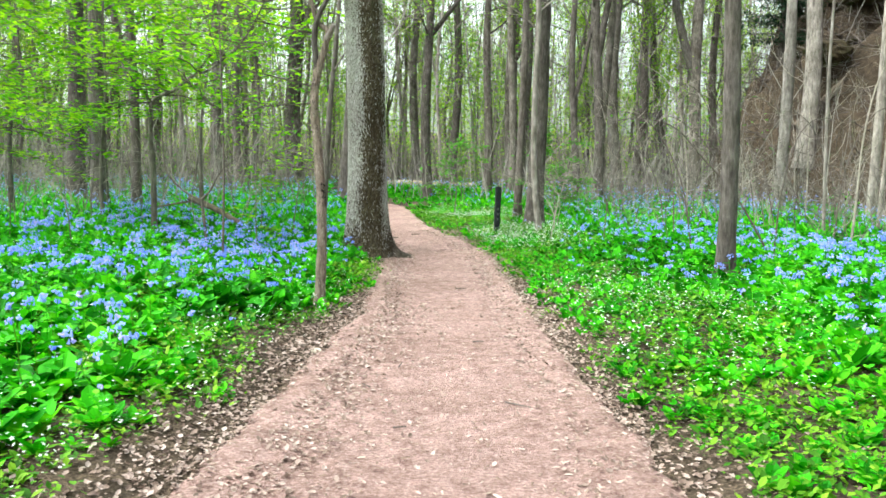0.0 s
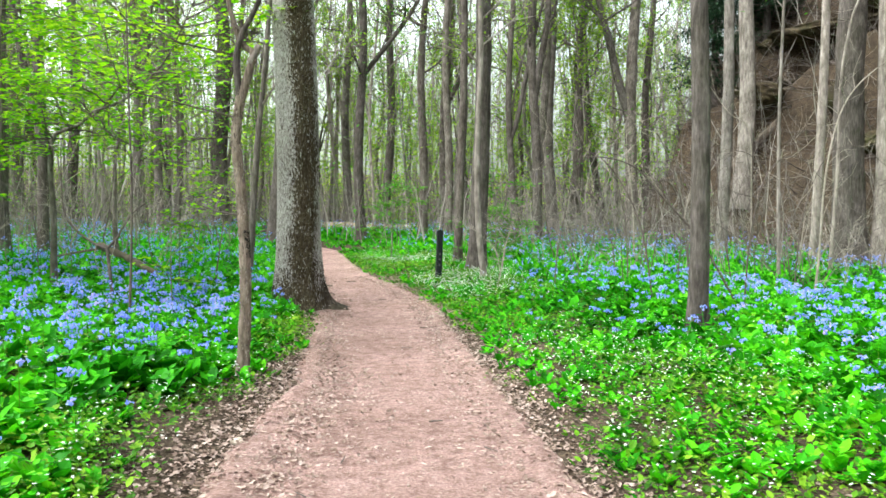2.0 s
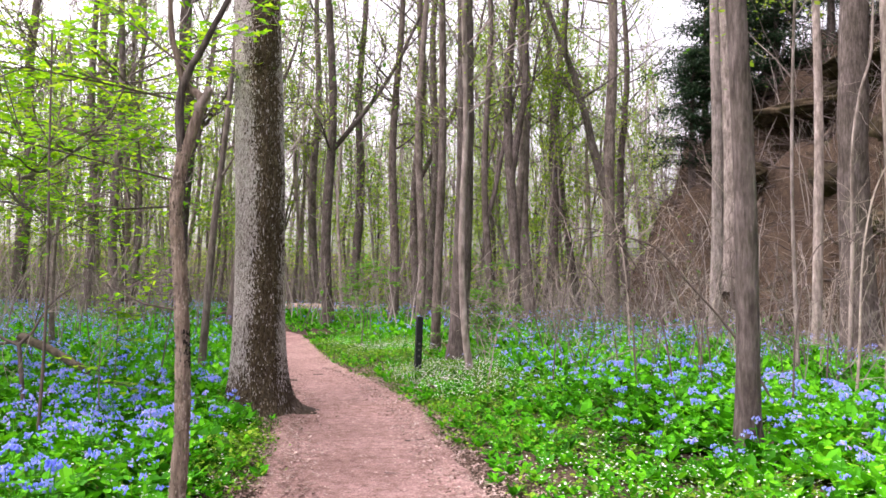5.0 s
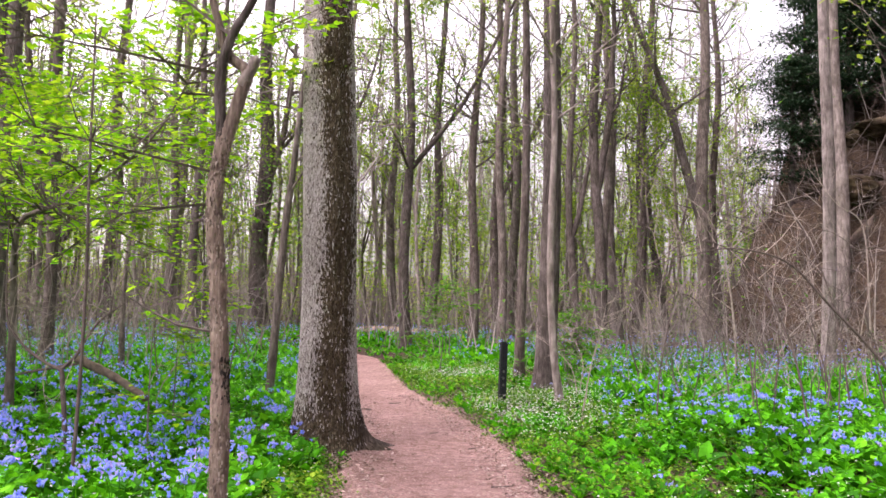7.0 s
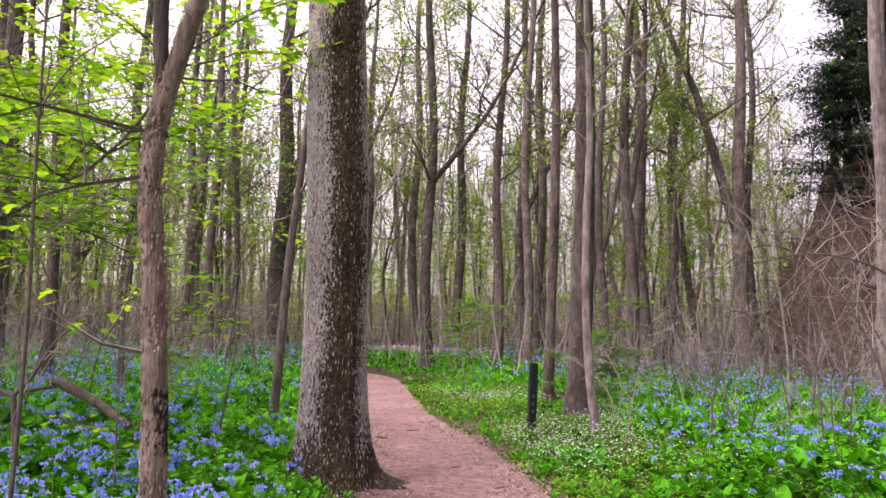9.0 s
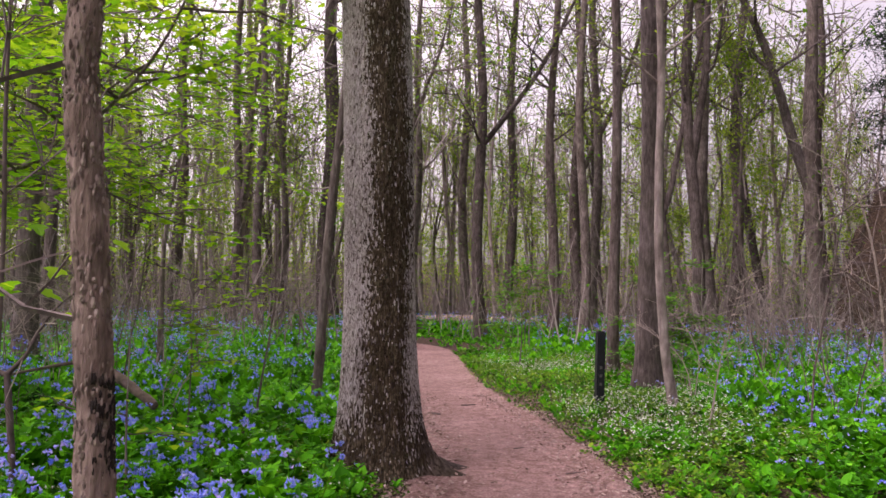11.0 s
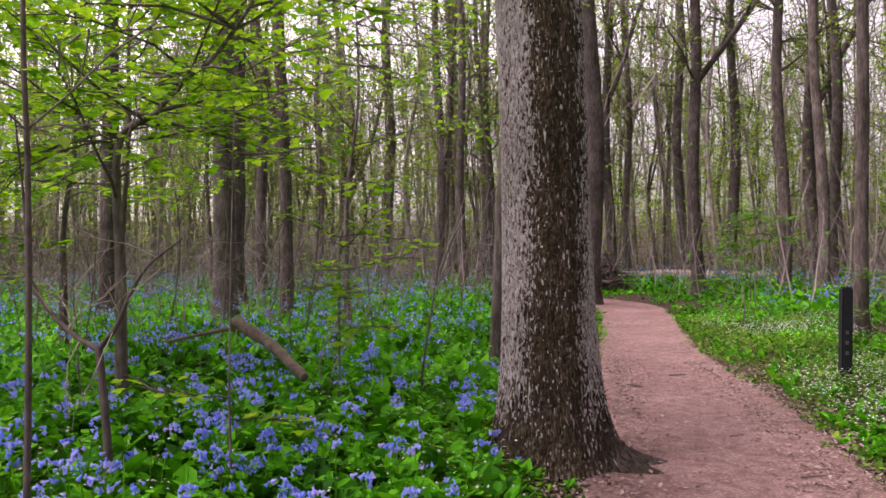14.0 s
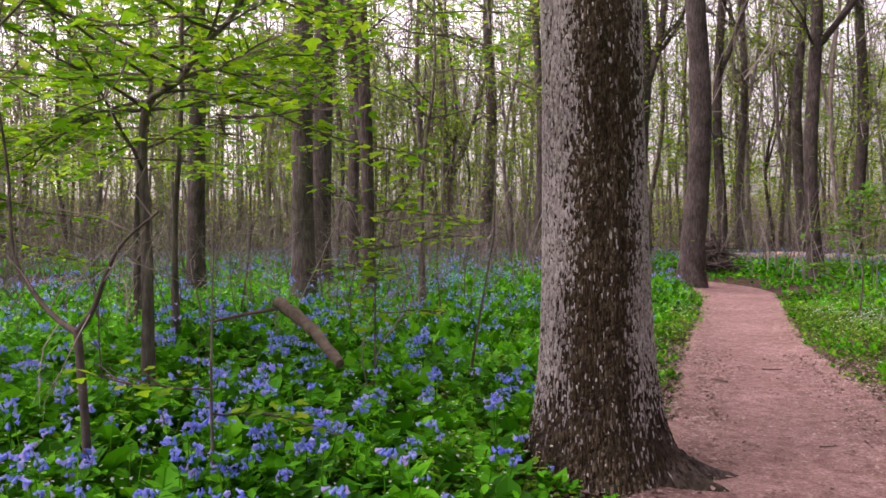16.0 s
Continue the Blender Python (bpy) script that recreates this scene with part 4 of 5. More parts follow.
def leaf_cloud(name, label, n, d0, d1, z0, z1, size, mat, gap):
    d, a = d0 + (d1 - d0) * RNG.uniform(0, 1, n) ** 0.8, RNG.uniform(-0.95, 0.72, n)
    x, y = d * np.sin(a), d * np.cos(a) + 2
    z = ground_z(x, y) + RNG.uniform(z0, z1, n)
    clump = np.sin(0.7 * x + 0.2 * z) + np.sin(0.6 * y + 1 - 0.3 * z) + np.sin(0.9 * z + 0.5 * x) + 0.5 * np.sin(2.3 * x - 1.7 * z) > gap
    clump &= (ground_z(x, y) < 1.2) | (x < 8) | (RNG.uniform(0, 1, n) < 0.03)
    at = np.stack([x, y, z], 1)[clump]
    n = len(at)
    ob = mesh_object(name, [scatter(QUAD_LEAF, QUAD_FACE, at, RNG.uniform(0.5, 1.2, n) * size, RNG.uniform(0, 6.28, n), RNG.uniform(-0.9, 0.6, n))], [mat])
    tagged(ob, label, "foliage", kind="stuff")


def thicket():
    wood = []
    for _ in range(880):
        x, y = (RNG.uniform(3.2, 18), RNG.uniform(13.5, 34)) if RNG.uniform() < 0.62 else (RNG.uniform(-18, -4.5), RNG.uniform(16, 34))
        if off_trail(x, y)[0] < 1.8:
            continue
        h = RNG.uniform(0.7, 2.4)
        p = wander((x, y, gz(x, y)), (RNG.normal(0, 0.3), RNG.normal(0, 0.3), 1), h, 5, 0.16)
        wood += tube(p, np.linspace(0.009, 0.004, 6), 3, 0, False)
        for k in (2, 3, 4):
            q = wander(p[k], RNG.normal(0, 1, 3) + (0, 0, 0.4), h * RNG.uniform(0.25, 0.55), 3, 0.22)
            wood += tube(q, (0.005, 0.004, 0.003, 0.002), 3, 0, False)
    tagged(mesh_object("thicket", wood, [BRUSH]), "thicket of bare brown shrub stems above the flowers", "thicket", kind="stuff")


def distant_trunks():
    wood = []
    for _ in range(620):
        d, a = RNG.uniform(62, 125), RNG.uniform(-0.95, 0.72)
        x, y = d * np.sin(a), d * np.cos(a) + 2
        if a > 0.3 and RNG.uniform() < 0.4:
            continue
        h = RNG.uniform(12, 24)
        p = wander((x, y, gz(x, y) - 0.2), (RNG.normal(0, 0.04), 0, 1), h, 7, 0.03)
        wood += tube(p, np.linspace(RNG.uniform(0.05, 0.17), 0.03, 8), 5, 0, False)
        for k in (3, 4, 5, 6):
            q = wander(p[k], RNG.normal(0, 1, 3) + (0, 0, 0.9), RNG.uniform(2, 5), 3, 0.15)
            wood += tube(q, (0.05, 0.04, 0.03, 0.02), 3, 0, False)
    tagged(mesh_object("distant_trunks", wood, [BRUSH]), "crowd of thin grey trunks in the distance", "distant trees", kind="stuff")


def canopy_twigs():
    wood = []
    for _ in range(4600):
        d, a = RNG.uniform(36, 105), RNG.uniform(-0.95, 0.62)
        x, y = d * np.sin(a), d * np.cos(a) + 2
        if x > 9 and gz(x, y) > 2:
            continue
        p = wander((x, y, gz(x, y) + RNG.uniform(5, 13) + 9 * RNG.uniform() ** 1.5), RNG.normal(0, 0.8, 3) + (0, 0, 1.0), RNG.uniform(1.8, 4.5), 3, 0.16)
        wood += tube(p, np.array((0.9, 0.75, 0.55, 0.3)) * RNG.uniform(0.025, 0.05), 3, 0, False)
        for k in (1, 2):
            q = wander(p[k], RNG.normal(0, 0.9, 3) + (0, 0, 0.6), RNG.uniform(0.8, 2.2), 2, 0.18)
            wood += tube(q, (0.022, 0.017, 0.01), 3, 0, False)
    tagged(mesh_object("canopy_twigs", wood, [BRUSH]), "fine bare twigs crossing the pale sky", "branches", kind="stuff")


far_brush()
canopy_twigs()
thicket()
distant_trunks()
leaf_cloud("distant_understorey", "hazy green low foliage far back in the wood", 130000, 48, 125, 0.2, 8.0, 0.34, LEAF_SPRING, -0.2)
leaf_cloud("distant_canopy", "thin yellow-green spring canopy of the far wood", 150000, 40, 115, 6.0, 22.0, 0.22, LEAF_SPRING, 0.3)
leaf_cloud("fresh_understorey", "fresh green young leaves between the trunks", 120000, 27, 85, 0.4, 16.0, 0.19, LEAF_SHRUB, 0.65)


def hemlock(x, y, height, width):
    root = empty("hemlock", x, y, gz(x, y) - 0.2)
    h = np.linspace(0, height, 16)
    mesh_object("trunk", tube(np.stack([0 * h, 0 * h, h], 1), 0.2 * (1 - h / height * 0.9), 8, 0.04), [BARK_DARK], root, True)
    wood, anchors = [], []
    for k in range(84):
        z = height * RNG.uniform(0.24, 0.98)
        a = RNG.uniform(0, 6.28)
        ln = width * (1.05 - z / height) * RNG.uniform(0.3, 1.3) + 0.3
        p = wander((0, 0, z), (np.cos(a), np.sin(a), 0.15), ln, 6, 0.08, -0.06)
        wood += tube(p, np.linspace(0.03, 0.006, 7), 4, 0, False)
        for q in p[1:]:
            for _ in range(6):
                anchors.append(q + RNG.normal(0, 1, 3) * (0.24, 0.24, 0.05))
    tp = np.array(anchors)
    n = len(tp) * 3
    at = np.repeat(tp, 3, 0) + RNG.normal(0, 1, (n, 3)) * (0.15, 0.15, 0.06)
    crown(root, wood, scatter(QUAD_LEAF * (0.5, 1, 1), QUAD_FACE, at, RNG.uniform(0.10, 0.28, n), RNG.uniform(0, 6.28, n), RNG.uniform(-0.8, 0.1, n)), BARK_DARK, NEEDLE)
    tagged(root, "dark green hemlock with drooping boughs on the slope", "conifer", "hemlocks")


for x, y, h, w in ((13.6, 35.0, 6.5, 2.7), (14.8, 36.4, 7.5, 3.0), (15.8, 34.9, 7.0, 2.9), (16.6, 37.6, 9.0, 3.2), (17.4, 35.2, 8.5, 3.2), (18.6, 37.4, 9.0, 3.2),
                   (19.4, 34.4, 8.5, 3.2), (21.0, 33.0, 8.5, 3.2), (21.4, 36.4, 9.5, 3.4), (22.6, 30.6, 8.5, 3.2), (23.6, 28.4, 9.0, 3.4), (23.8, 38.6, 10.0, 3.6), (24.8, 34.0, 10.0, 3.6), (27.4, 37.0, 11.0, 3.8), (27.6, 32.0, 10.0, 3.8)):
    hemlock(x, y, h, w)


def rock(name, x, y, z, size, label, seed, squash=0.0, yaw=None):
    bm = bmesh.new()
    bmesh.ops.create_icosphere(bm, subdivisions=5 if max(size) > 1 else 2, radius=1)
    for v in bm.verts:
        c = v.co.copy()
        k = 1 + 0.35 * noise.noise(c * 1.1 + Vector((seed, 0, 0))) + 0.14 * noise.noise(c * 4 + Vector((0, seed, 0))) + 0.05 * noise.noise(c * 11)
        s = 0.035 * math.sin(c.z * 9 + 5 * noise.noise(c * 1.7)) * squash
        v.co = Vector((c.x * size[0] * (k + s), c.y * size[1] * (k + s), c.z * size[2] * k))
    me = bpy.data.meshes.new(name)
    bm.to_mesh(me)
    bm.free()
    me.materials.append(ROCK if max(size) > 0.2 else STONE)
    for p in me.polygons:
        p.use_smooth = True
    ob = new(name, me)
    ob.matrix_basis = pose(x, y, z, 0, 0, 15 * seed if yaw is None else yaw)
    return tagged(ob, label, "rock")


LEDGE = "overhanging mossy sandstone ledge on the wooded slope"
for x, y, lift, size, seed, yaw in ((16.6, 31.2, 0.45, (2.9, 1.5, 0.42), 0.3, 116), (18.2, 28.6, 0.5, (2.6, 1.5, 0.5), 1.7, 112), (14.8, 33.2, 0.1, (1.5, 1.0, 0.32), 2.9, 122), (19.8, 31.4, 0.3, (2.6, 1.3, 0.4), 3.6, 118)):
    rock("rock_ledge", x, y, gz(x, y) + lift, size, LEDGE, seed, 1.0, yaw)
for x, y, size, seed in ((17.3, 26.6, (1.5, 1.3, 1.1), 0.9), (15.0, 27.4, (0.9, 0.7, 0.55), 2.4), (13.9, 31.0, (1.1, 0.8, 0.5), 3.1), (15.4, 25.8, (1.1, 0.8, 0.45), 4.2), (14.2, 32.4, (0.9, 0.7, 0.4), 5.0),
                         (16.4, 28.6, (1.3, 0.9, 0.5), 5.7), (17.8, 30.2, (1.4, 0.9, 0.5), 6.3), (16.0, 33.8, (1.2, 0.9, 0.5), 7.1), (19.0, 27.0, (1.6, 1.1, 0.7), 7.8), (18.6, 33.4, (1.3, 0.9, 0.5), 8.6)):
    rock("boulder", x, y, gz(x, y) + 0.1, size, "rounded mossy boulder half buried in the slope", seed, 0.6)


def log(name, a, b, r0, r1, label, mat=None, stubs=0):
    a, b = np.array(a, float), np.array(b, float)
    root = empty(name, *a)
    mid = (b - a) * 0.5 + np.array((0.02, 0.02, 0.012)) * np.linalg.norm(b - a)
    line = spline([(0, 0, 0), tuple(mid), tuple(b - a)], 9)
    mesh_object("bole", tube(line, np.linspace(r0, r1, len(line)), 12, 0.11), [mat or DEADWOOD], root, True)
    for k in range(stubs):
        i = 1 + int(RNG.integers(0, len(line) - 3))
        p = wander(line[i], RNG.normal(0, 1, 3) + (0, 0, 0.6), 0.8, 5, 0.2)
        mesh_object("branch_stub", tube(p, np.linspace(r1 * 0.6, 0.008, 6), 6, 0.05), [mat or DEADWOOD], root, True)
    return tagged(root, label, "log")


log("fallen_log", (-4.85, 14.85, 0.92), (-3.75, 14.25, 0.50), 0.060, 0.042, "fallen grey branch propped up among the bluebells", stubs=0)
log("fallen_branch", (-4.85, 14.85, 0.86), (-5.55, 14.7, 0.72), 0.022, 0.012, "dark broken branch beside a fallen limb")
log("fallen_log", (-6.6, 47.5, 0.42), (1.8, 46.0, 0.46), 0.28, 0.22, "long barkless tan log lying across the wood", plain("bare_log", (0.42, 0.31, 0.25), 0.25, 0.85, 6))
log("fallen_log", (3.0, 36.5, 0.45), (12.0, 34.5, 0.5), 0.13, 0.09, "dark fallen log behind the flowers", stubs=4)
log("fallen_log", (12.6, 30.6, gz(12.6, 30.6) + 0.15), (17.4, 29.6, gz(17.4, 29.6) + 0.2), 0.14, 0.09, "dead log lying down the slope", stubs=3)


def brush_pile():
    x, y = -4.6, 38.6
    root = empty("brush_pile", x, y, gz(x, y))
    for k in range(90):
        q = RNG.uniform(-1, 1)
        ln = RNG.uniform(0.8, 1.7)
        tilt = RNG.normal(-0.35, 0.3) * (1 if q > 0 else -0.6)
        p0 = np.array((q * 0.55, RNG.uniform(-0.5, 0.5), 0.08 + RNG.uniform(0, 1.15) * (1 - 0.65 * abs(q))))
        pts = wander(p0 - (0.5 * ln * np.cos(tilt), 0, 0.5 * ln * np.sin(tilt)), (np.cos(tilt), RNG.normal(0, 0.35), np.sin(tilt)), ln, 5, 0.09)
        pts[:, 2] = np.maximum(pts[:, 2], 0.03)
        mesh_object("stick", tube(pts, np.linspace(RNG.uniform(0.025, 0.07), 0.012, 6), 6, 0.05), [BARK_DARK], root, True)
    for k in range(7):
        pts = wander((RNG.uniform(-0.6, 0.5), 0.2, 0.1), (RNG.uniform(-0.7, 0.2), 0.1, 1), RNG.uniform(1.2, 2.0), 4, 0.1)
        mesh_object("stick", tube(pts, np.linspace(0.045, 0.015, 5), 6, 0.05), [BARK_DARK], root, True)
    tagged(root, "heap of dark broken branches beyond the bend", "brush pile")


brush_pile()


def marker_post():
    x, y = 0.92, 17.68
    z0 = gz(x, y) - 0.05
    root = empty("marker_post", x, y, z0)
    root.rotation_euler = (0, radians(1.4), radians(18))
    bm = bmesh.new()
    bmesh.ops.create_cube(bm, size=1)
    for v in bm.verts:
        v.co = Vector((v.co.x * 0.115, v.co.y * 0.115, (v.co.z + 0.5) * (1.17 - z0)))
    bmesh.ops.bevel(bm, geom=[e for e in bm.edges], offset=0.018, segments=2, affect="EDGES")
    me = bpy.data.meshes.new("post")
    bm.to_mesh(me)
    bm.free()
    me.materials.append(POST)
    ob = new("post", me)
    ob.parent = root
    for k in range(3):
        s = np.array([(-0.018, 0, -0.02), (0.018, 0, -0.02), (0.018, 0, 0.02), (-0.018, 0, 0.02)]) + (-0.01, -0.0605, 0.62 - 0.11 * k)
        back = s + (0, 0.006, 0)
        v = np.concatenate([s, back])
        f = np.array([(0, 1, 2, 3), (5, 4, 7, 6), (4, 5, 1, 0), (3, 2, 6, 7), (1, 5, 6, 2), (4, 0, 3, 7)])
        mesh_object("marking", [(v, f)], [MARK], root, label="small pale worn marking")
    tagged(root, "short black trail marker post among white flowers", "post")


marker_post()


# ---------------------------------------------------------------- wildflowers
BELL = np.array([(0.16, 0, 0), (0, 0.16, 0), (-0.16, 0, 0), (0, -0.16, 0), (0.2, 0, 0.55), (0, 0.2, 0.55), (-0.2, 0, 0.55), (0, -0.2, 0.55), (0.46, 0, 1), (0, 0.46, 1), (-0.46, 0, 1), (0, -0.46, 1)])
BELL_FACES = np.array([(i, (i + 1) % 4, (i + 1) % 4 + 4, i + 4) for i in range(4)] + [(i + 4, (i + 1) % 4 + 4, (i + 1) % 4 + 8, i + 8) for i in range(4)])
SMALL_BELL = np.array([(0, 0, 0), (0.36, 0.2, 1), (-0.36, 0.2, 1), (0, -0.4, 1)])
SMALL_FACES = np.array([(0, 1, 2), (0, 2, 3), (0, 3, 1)])


def bluebell_parts(near, height=None):
    """Leaves, stems and blossoms of one plant at the origin, as lists of pieces."""
    h = height or RNG.uniform(0.30, 0.52)
    stems, leaves, bells = [], [], []
    n_stem = int(RNG.integers(1, 3)) if near else 1
    la, ls, ly, lt = [], [], [], []
    for _ in range(n_stem):
        a = RNG.uniform(0, 6.28)
        pts = wander((RNG.normal(0, 0.04), RNG.normal(0, 0.04), 0), (0.25 * np.cos(a), 0.25 * np.sin(a), 1), h * RNG.uniform(0.8, 1.05), 4, 0.08)
        stems += tube(pts, (0.004, 0.004, 0.0035, 0.003, 0.002), 4 if near else 3, 0, False)
        for k in (1, 2, 3):
            for _ in range(2 if near else 1):
                la.append(pts[k]), ls.append(RNG.uniform(0.06, 0.12) * (1.15 - 0.15 * k)), ly.append(RNG.uniform(0, 6.28)), lt.append(RNG.uniform(0.0, 0.7))
        top = pts[-1]
        nb = int(RNG.integers(5, 9)) if near else 5
        at = top + RNG.normal(0, 1, (nb, 3)) * (0.022, 0.022, 0.016)
        if near:
            bells.append(scatter(BELL, BELL_FACES, at, RNG.uniform(0.023, 0.036, nb), RNG.uniform(0, 6.28, nb), RNG.uniform(1.7, 3.0, nb)))
        else:
            bells.append(scatter(SMALL_BELL, SMALL_FACES, at, RNG.uniform(0.026, 0.04, nb), RNG.uniform(0, 6.28, nb), RNG.uniform(1.6, 3.0, nb)))
    for _ in range(9 if near else 5):
        a = RNG.uniform(0, 6.28)
        la.append(np.array((0.03 * np.cos(a), 0.03 * np.sin(a), RNG.uniform(0.02, 0.10)))), ls.append(RNG.uniform(0.12, 0.23)), ly.append(a - np.pi / 2), lt.append(RNG.uniform(0.2, 1.1))
    shape, faces = (LEAF_SHAPE, LEAF_FACES) if near else (QUAD_LEAF, QUAD_FACE)
    leaves.append(scatter(shape, faces, np.array(la), np.array(ls), np.array(ly), np.array(lt), RNG.uniform(-0.3, 0.3, len(la))))
    return leaves, stems, bells


def combine(pieces):
    """Pieces of the same face size joined into one."""
    out = {}
    for v, f in pieces:
        out.setdefault(f.shape[1], []).append((v, f))
    res = []
    for k, lst in out.items():
        base, vs, fs = 0, [], []
        for v, f in lst:
            vs.append(v), fs.append(f + base)
            base += len(v)
        res.append((np.concatenate(vs), np.concatenate(fs)))
    return res


def spread(template, x, y, z, yaw, s):
    """The template's pieces copied to many places."""
    out = []
    for v, f in template:
        c, q = np.cos(yaw)[:, None], np.sin(yaw)[:, None]
        p = v[None] * s[:, None, None]
        p = np.stack([p[..., 0] * c - p[..., 1] * q + x[:, None], p[..., 0] * q + p[..., 1] * c + y[:, None], p[..., 2] + z[:, None]], -1)
        ff = f[None] + (np.arange(len(x)) * len(v))[:, None, None]
        out.append((p.reshape(-1, 3), ff.reshape(-1, f.shape[1])))
    return out


def patchy(x, y):
    return np.sin(0.8 * x + 0.3 * y + 1) + np.sin(0.55 * y - 0.7 * x) + 0.6 * np.sin(1.9 * x + 2.1 * y)


def margin(x, y):
    """Distance into the growing ground: the near banks have a bare, littered edge."""
    d = off_trail(x, y)
    return d - np.where(x < 0, 0.42, 0.22) * step((10.5 - y) / 3.0) * (0.75 + 0.3 * np.sin(2.1 * y))


def flower_room(x, y):
    """How far bluebells may stand here: 0 none, 1 thick. The strip by the path and the glade round the post are low cover."""
    d = margin(x, y)
    w = step((d - 0.25) / 0.7)
    right = (x > LINE[np.abs(LINE[:, 1][None] - y[:, None]).argmin(1), 0])
    glade = right & (np.hypot((x - 0.9) / 1.6, (y - 20) / 6.5) < 1)
    w = np.where(right, step((d - 0.8) / 2.6), w)
    w = np.where(glade, w * 0.12, w)
    return w


def random_places(n, x0, x1, y0, y1):
    return RNG.uniform(x0, x1, n), RNG.uniform(y0, y1, n)


def clear_of_trunks(x, y):
    ok = np.hypot(x + 1.45, y - 13.78) > 0.5
    for a, b in ((-1.42, 8.5), (3.45, 10.35), (1.93, 19.85)):
        ok &= np.hypot(x - a, y - b) > 0.14
    return ok


# plants near the path, each one a thing
plant_protos = []
PLANT_LABELS = ("leafy bluebell plant with nodding blue-violet blossoms", "leafy bluebell plant not yet in blossom")
for k in range(10):
    lv, st, bl = bluebell_parts(True, 0.30 + 0.022 * k)
    x, y = -3.0 - 0.37 * k, 9.0 + 0.31 * ((k * 7) % 10)
    root = empty("bluebell_plant", x, y, gz(x, y) - 0.01)
    mesh_object("foliage", combine(lv), [LEAF_BLUEBELL], root)
    mesh_object("stalk", combine(st), [LEAF_LOW], root, True)
    if k % 3 == 0:
        mesh_object("blossom", combine(bl), [PETAL_BLUE], root)
    plant_protos.append(tagged(root, PLANT_LABELS[k % 3 != 0], "wildflower", "bluebell plants"))
own = 0
while own < 240:
    x, y = RNG.uniform(-4.6, 3.6), RNG.uniform(3.2, 15.0)
    xa, ya = np.array([x]), np.array([y])
    if off_trail(x, y)[0] < 0.3 or RNG.uniform() > flower_room(xa, ya)[0] or not clear_of_trunks(xa, ya)[0]:
        continue
    s = RNG.uniform(0.8, 1.15)
    copy_thing(plant_protos[own % 10], pose(x, y, gz(x, y) - 0.01, RNG.normal(0, 4), RNG.normal(0, 4), RNG.uniform(0, 360)) @ Matrix.Diagonal((s, s, s, 1)))
    own += 1


def bluebell_field(places, near, scale, name, label, bare_share):
    x, y = places
    room, d = flower_room(x, y), margin(x, y)
    keep = (RNG.uniform(0, 1, len(x)) < np.maximum(room, step((d - 0.08) / 0.35))) & clear_of_trunks(x, y)
    x, y, room = x[keep], y[keep], room[keep]
    z = ground_z(x, y) - 0.01
    flat = z < 0.75
    x, y, room, z = x[flat], y[flat], room[flat], z[flat]
    which = RNG.integers(0, 6, len(x))
    blossom = (RNG.uniform(0, 1, len(x)) + 0.10 * patchy(x, y) > bare_share) & (RNG.uniform(0, 1, len(x)) < room)
    green, blue = [], []
    for k in range(6):
        lv, st, bl = bluebell_parts(near)
        sel = which == k
        yaw, s = RNG.uniform(0, 6.28, len(x)), RNG.uniform(0.75, 1.2, len(x)) * scale * (0.5 + 0.5 * room)
        green += spread(combine(lv), x[sel], y[sel], z[sel], yaw[sel], s[sel])
        b = sel & blossom
        green += spread(combine(st), x[b], y[b], z[b], yaw[b], s[b])
        blue += spread(combine(bl), x[b], y[b], z[b], yaw[b], s[b])
    ob = mesh_object(name, [(v, f, 0) for v, f in green] + [(v, f, 1) for v, f in blue], [LEAF_BLUEBELL, PETAL_BLUE])
    return tagged(ob, label, "wildflowers", kind="stuff")


bluebell_field(random_places(4800, -7, 6, 1.5, 16), True, 1.0, "bluebells", "dense drift of bluebells in full blossom along the path", 0.70)
mid_x, mid_y = random_places(16000, -17, 15, 8, 27)
beyond = (np.abs(mid_x + 0.5) > 6.3) | (mid_y > 15.5) | (RNG.uniform(0, 1, 16000) < 0.12)
bluebell_field((mid_x[beyond], mid_y[beyond]), False, 1.12, "bluebells", "carpet of bluebells spreading beneath the trees", 0.79)
side_x, side_y = random_places(6500, -19, 17, -10, 9)
beyond = (np.abs(side_x + 0.5) > 6.3) | (side_y < 1.7)
bluebell_field((side_x[beyond], side_y[beyond]), False, 1.12, "bluebells", "carpet of bluebells beside the start of the path", 0.70)
far_x, far_y = random_places(17000, -32, 26, 26, 56)
bluebell_field((far_x, far_y), False, 1.35, "bluebells", "far haze of bluebells on the woodland floor", 0.70)


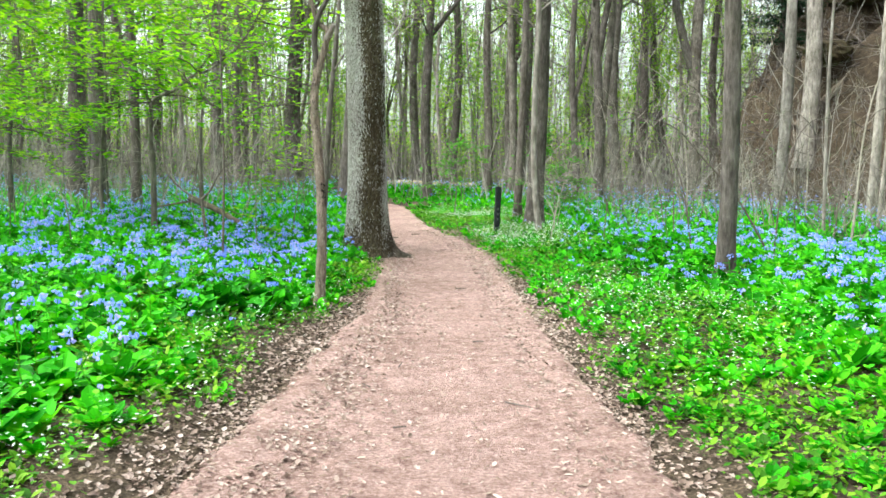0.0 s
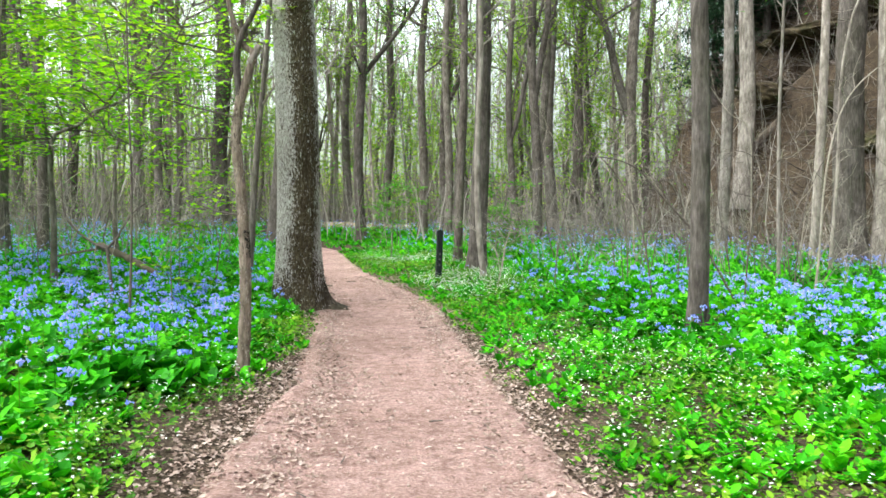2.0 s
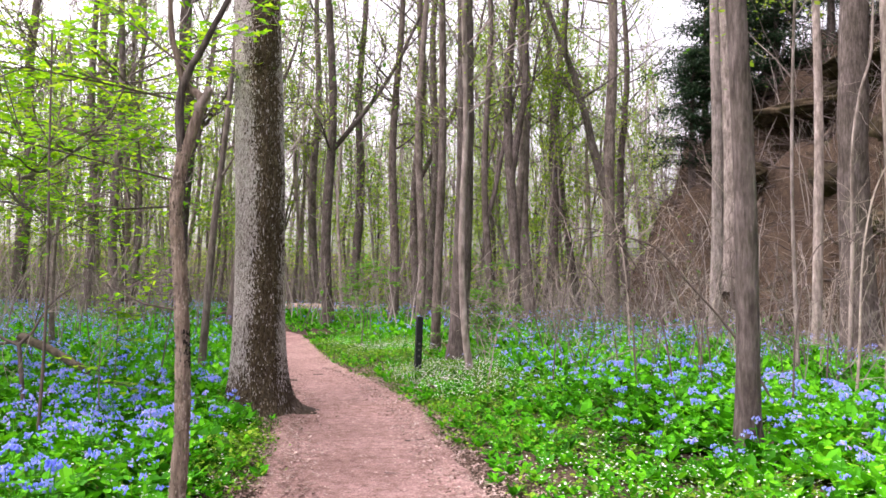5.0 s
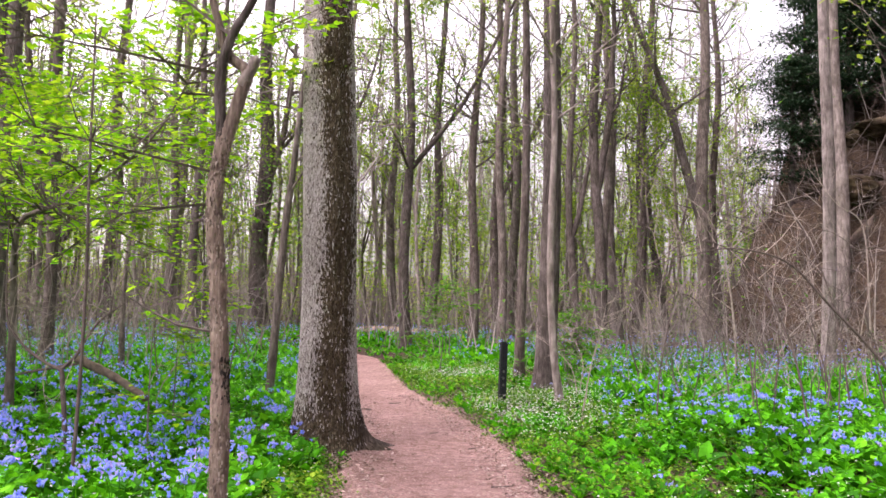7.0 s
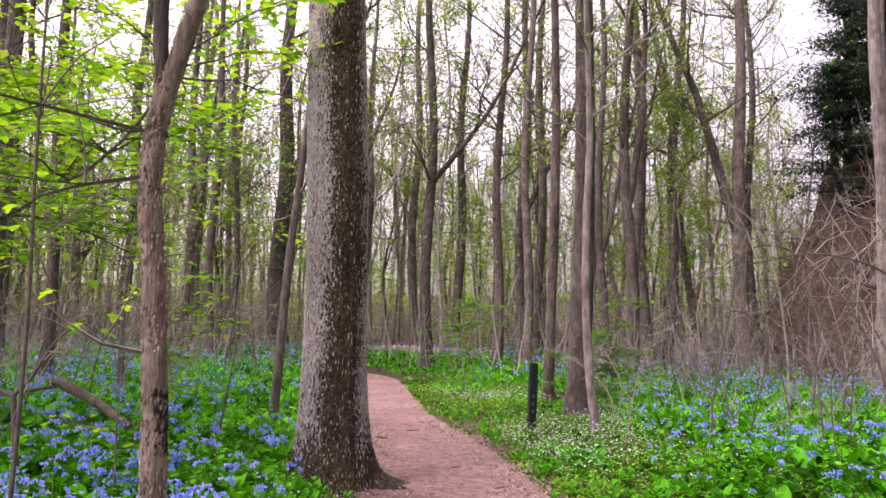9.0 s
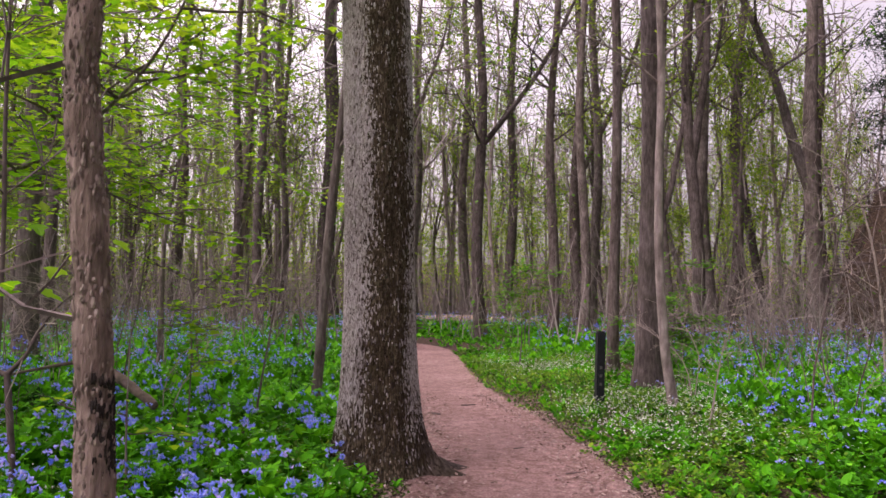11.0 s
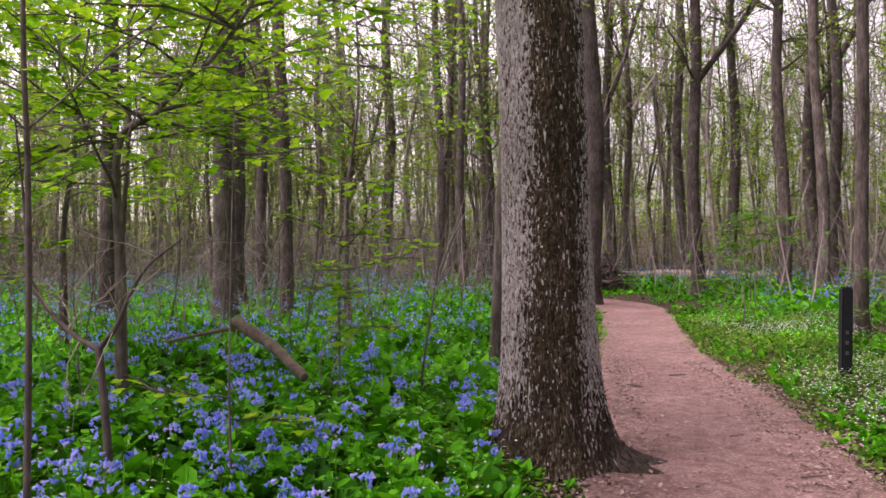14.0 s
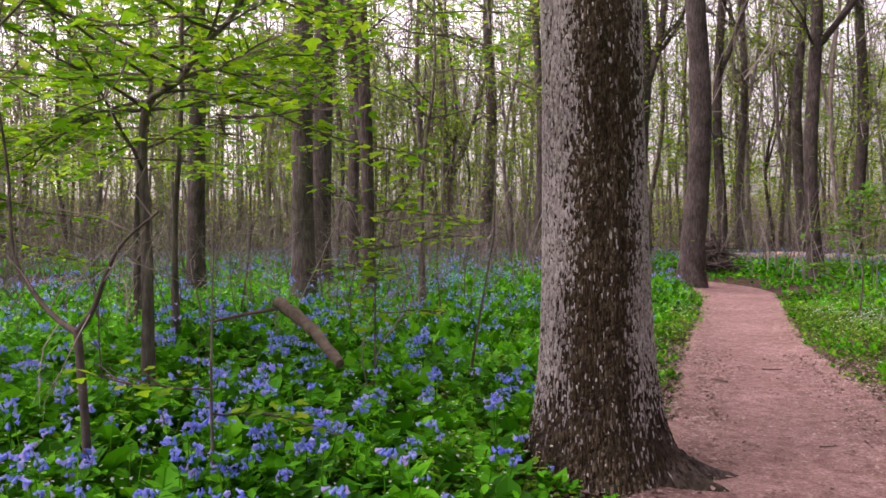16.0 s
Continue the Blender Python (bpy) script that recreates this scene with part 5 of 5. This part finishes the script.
def low_cover():
    """Small leaves and white starry flowers that carpet the ground."""
    pieces = []
    n = 110000
    x, y = RNG.uniform(-6, 6, n), RNG.uniform(0.5, 30, n)
    d = margin(x, y)
    p = step((d + 0.02) / 0.4) * np.where(d < 2.5, 1.0, 0.4)
    keep = (RNG.uniform(0, 1, n) < p * (0.65 + 0.25 * patchy(x, y))) & clear_of_trunks(x, y)
    x, y = x[keep], y[keep]
    z = ground_z(x, y)
    shape, faces = LEAF_SHAPE, LEAF_FACES
    for k in range(5):
        a = RNG.uniform(0, 6.28, len(x))
        at = np.stack([x + 0.05 * RNG.normal(size=len(x)), y + 0.05 * RNG.normal(size=len(x)), z + RNG.uniform(0.01, 0.16, len(x)) * (0.6 + 0.3 * patchy(3 * x, 3 * y))], 1)
        shape2, faces2 = (shape, faces) if k < 1 else (QUAD_LEAF, QUAD_FACE)
        pieces.append(scatter(shape2, faces2, at, RNG.uniform(0.018, 0.06, len(x)) * (1 + 0.4 * (k == 0)), a, RNG.uniform(-0.3, 0.9, len(x))))
    tagged(mesh_object("ground_cover", pieces, [LEAF_LOW]), "low carpet of small fresh green leaves", "ground cover", kind="stuff")
    n = 40000
    x, y = RNG.uniform(-6, 6, n), RNG.uniform(1, 30, n)
    d = off_trail(x, y)
    glade = np.hypot((x - 1.0) / 1.7, (y - 19) / 5.5) < 1
    p = np.where(np.hypot((x - 1.35) / 0.9, (y - 17.2) / 1.3) < 1, 2.0, np.where(glade, 0.8, np.where(d < 2.5, 0.32, 0.24))) * step((d - 0.15) / 0.4) * (0.6 + 0.35 * patchy(y, x))
    keep = (RNG.uniform(0, 1, n) < p) & clear_of_trunks(x, y)
    x, y = x[keep], y[keep]
    star = np.array([(0, 0, 0.15)] + [((1 if i % 2 else 0.42) * np.cos(i * np.pi / 5), (1 if i % 2 else 0.42) * np.sin(i * np.pi / 5), 0) for i in range(10)])
    sf = np.array([(0, 1 + i, 1 + (i + 1) % 10) for i in range(10)])
    pieces = []
    for k in range(3):
        at = np.stack([x + 0.06 * RNG.normal(size=len(x)), y + 0.06 * RNG.normal(size=len(x)), ground_z(x, y) + RNG.uniform(0.09, 0.22, len(x))], 1)
        pieces.append(scatter(star, sf, at, RNG.uniform(0.008, 0.016, len(x)), RNG.uniform(0, 6.28, len(x)), RNG.uniform(-0.2, 0.9, len(x))))
    tagged(mesh_object("white_wildflowers", pieces, [PETAL_WHITE]), "scattered tiny white starry woodland flowers", "wildflowers", kind="stuff")


low_cover()


def litter():
    n = 120000
    x, y = RNG.uniform(-3.0, 2.4, n), RNG.uniform(1, 20, n)
    d = off_trail(x, y)
    p = np.exp(-((d - 0.12) / 0.28) ** 2) + 0.05 * (d > 0.4) + 0.016 * (d < 0) + 0.5 * np.exp(-(d / 0.5) ** 2) * (x < 0) * (y < 9)
    keep = RNG.uniform(0, 1, n) < p
    x, y = x[keep], y[keep]
    n = len(x)
    curl = np.array([(0, 0, 0.02), (0.3, 0.3, 0.2), (0.28, 0.7, 0.12), (0, 1, 0.25), (-0.28, 0.7, 0.2), (-0.3, 0.3, 0.1), (0, 0.45, -0.02)])
    at = np.stack([x, y, np.maximum(ground_z(x, y), 0.0) + RNG.uniform(0.006, 0.03, n)], 1)
    tagged(mesh_object("dead_leaves", [scatter(curl, LEAF_FACES, at, RNG.uniform(0.015, 0.05, n), RNG.uniform(0, 6.28, n), RNG.normal(0, 0.25, n), RNG.normal(0, 0.3, n))], [LITTER]),
           "curled brown dead leaves gathered along the path's edges", "leaf litter", kind="stuff")
    n = 46000
    x, y = RNG.uniform(-3.5, 2, n), RNG.uniform(1.5, 28, n)
    d = off_trail(x, y)
    keep = (d < 0.15) & (RNG.uniform(0, 1, n) < 0.35 + 0.65 * step((d + 0.6) / 0.6))
    x, y = x[keep], y[keep]
    n = len(x)
    chip = np.array([(-0.5, -0.1, 0), (0.5, -0.14, 0), (0.45, 0.12, 0.03), (-0.4, 0.14, 0.02), (0, 0, 0.12)])
    cf = np.array([(0, 1, 4), (1, 2, 4), (2, 3, 4), (3, 0, 4)])
    at = np.stack([x, y, np.full(n, 0.012) + 0.03 * step((d[keep] + 0.3) / 0.3)], 1)
    tagged(mesh_object("wood_chips", [scatter(chip, cf, at, RNG.uniform(0.012, 0.04, n) * RNG.uniform(0.6, 1.6, n), RNG.uniform(0, 6.28, n), RNG.normal(0, 0.12, n))], [CHIP]),
           "small wood chips and bark crumbs trodden into the path", "wood chips", kind="stuff")


litter()


def stick(x, y, length, r, yaw):
    pts = wander((-length / 2, 0, 0), (1, 0, 0), length, 5, 0.08)
    pts[:, 2] = np.abs(pts[:, 2]) * 0.3
    ob = mesh_object("stick", tube(pts, np.linspace(r, r * 0.6, 6), 7, 0.05), [TWIG], None, True)
    ob.matrix_basis = pose(x, y, 0.012 + r, 0, 0, yaw)
    tagged(ob, "short dark broken twig lying on the path", "twig", "twigs on the path")


for row in ((0.23, 7.12, 0.10, 0.008, 20), (0.44, 5.2, 0.2, 0.006, -35), (-0.3, 4.68, 0.08, 0.006, 5), (0.42, 11.88, 0.22, 0.007, 10), (0.29, 14.02, 0.2, 0.006, 25), (-0.87, 18.56, 0.22, 0.010, 0), (-0.55, 9.2, 0.13, 0.005, 60),
            (0.1, 10.3, 0.15, 0.005, -20), (-0.4, 6.2, 0.12, 0.005, 80), (0.55, 6.4, 0.14, 0.005, -60), (-1.3, 17.6, 0.2, 0.012, 150), (-0.2, 15.2, 0.14, 0.006, 40), (-0.6, 5.6, 0.1, 0.005, 130)):
    stick(*row)
rock("stone", -1.86, 4.87, gz(-1.86, 4.87) + 0.02, (0.055, 0.045, 0.035), "small pale stone among the leaves", 0.7)
rock("stone", -1.12, 6.6, gz(-1.12, 6.6) + 0.015, (0.04, 0.05, 0.025), "small pale stone by the path's edge", 1.4)
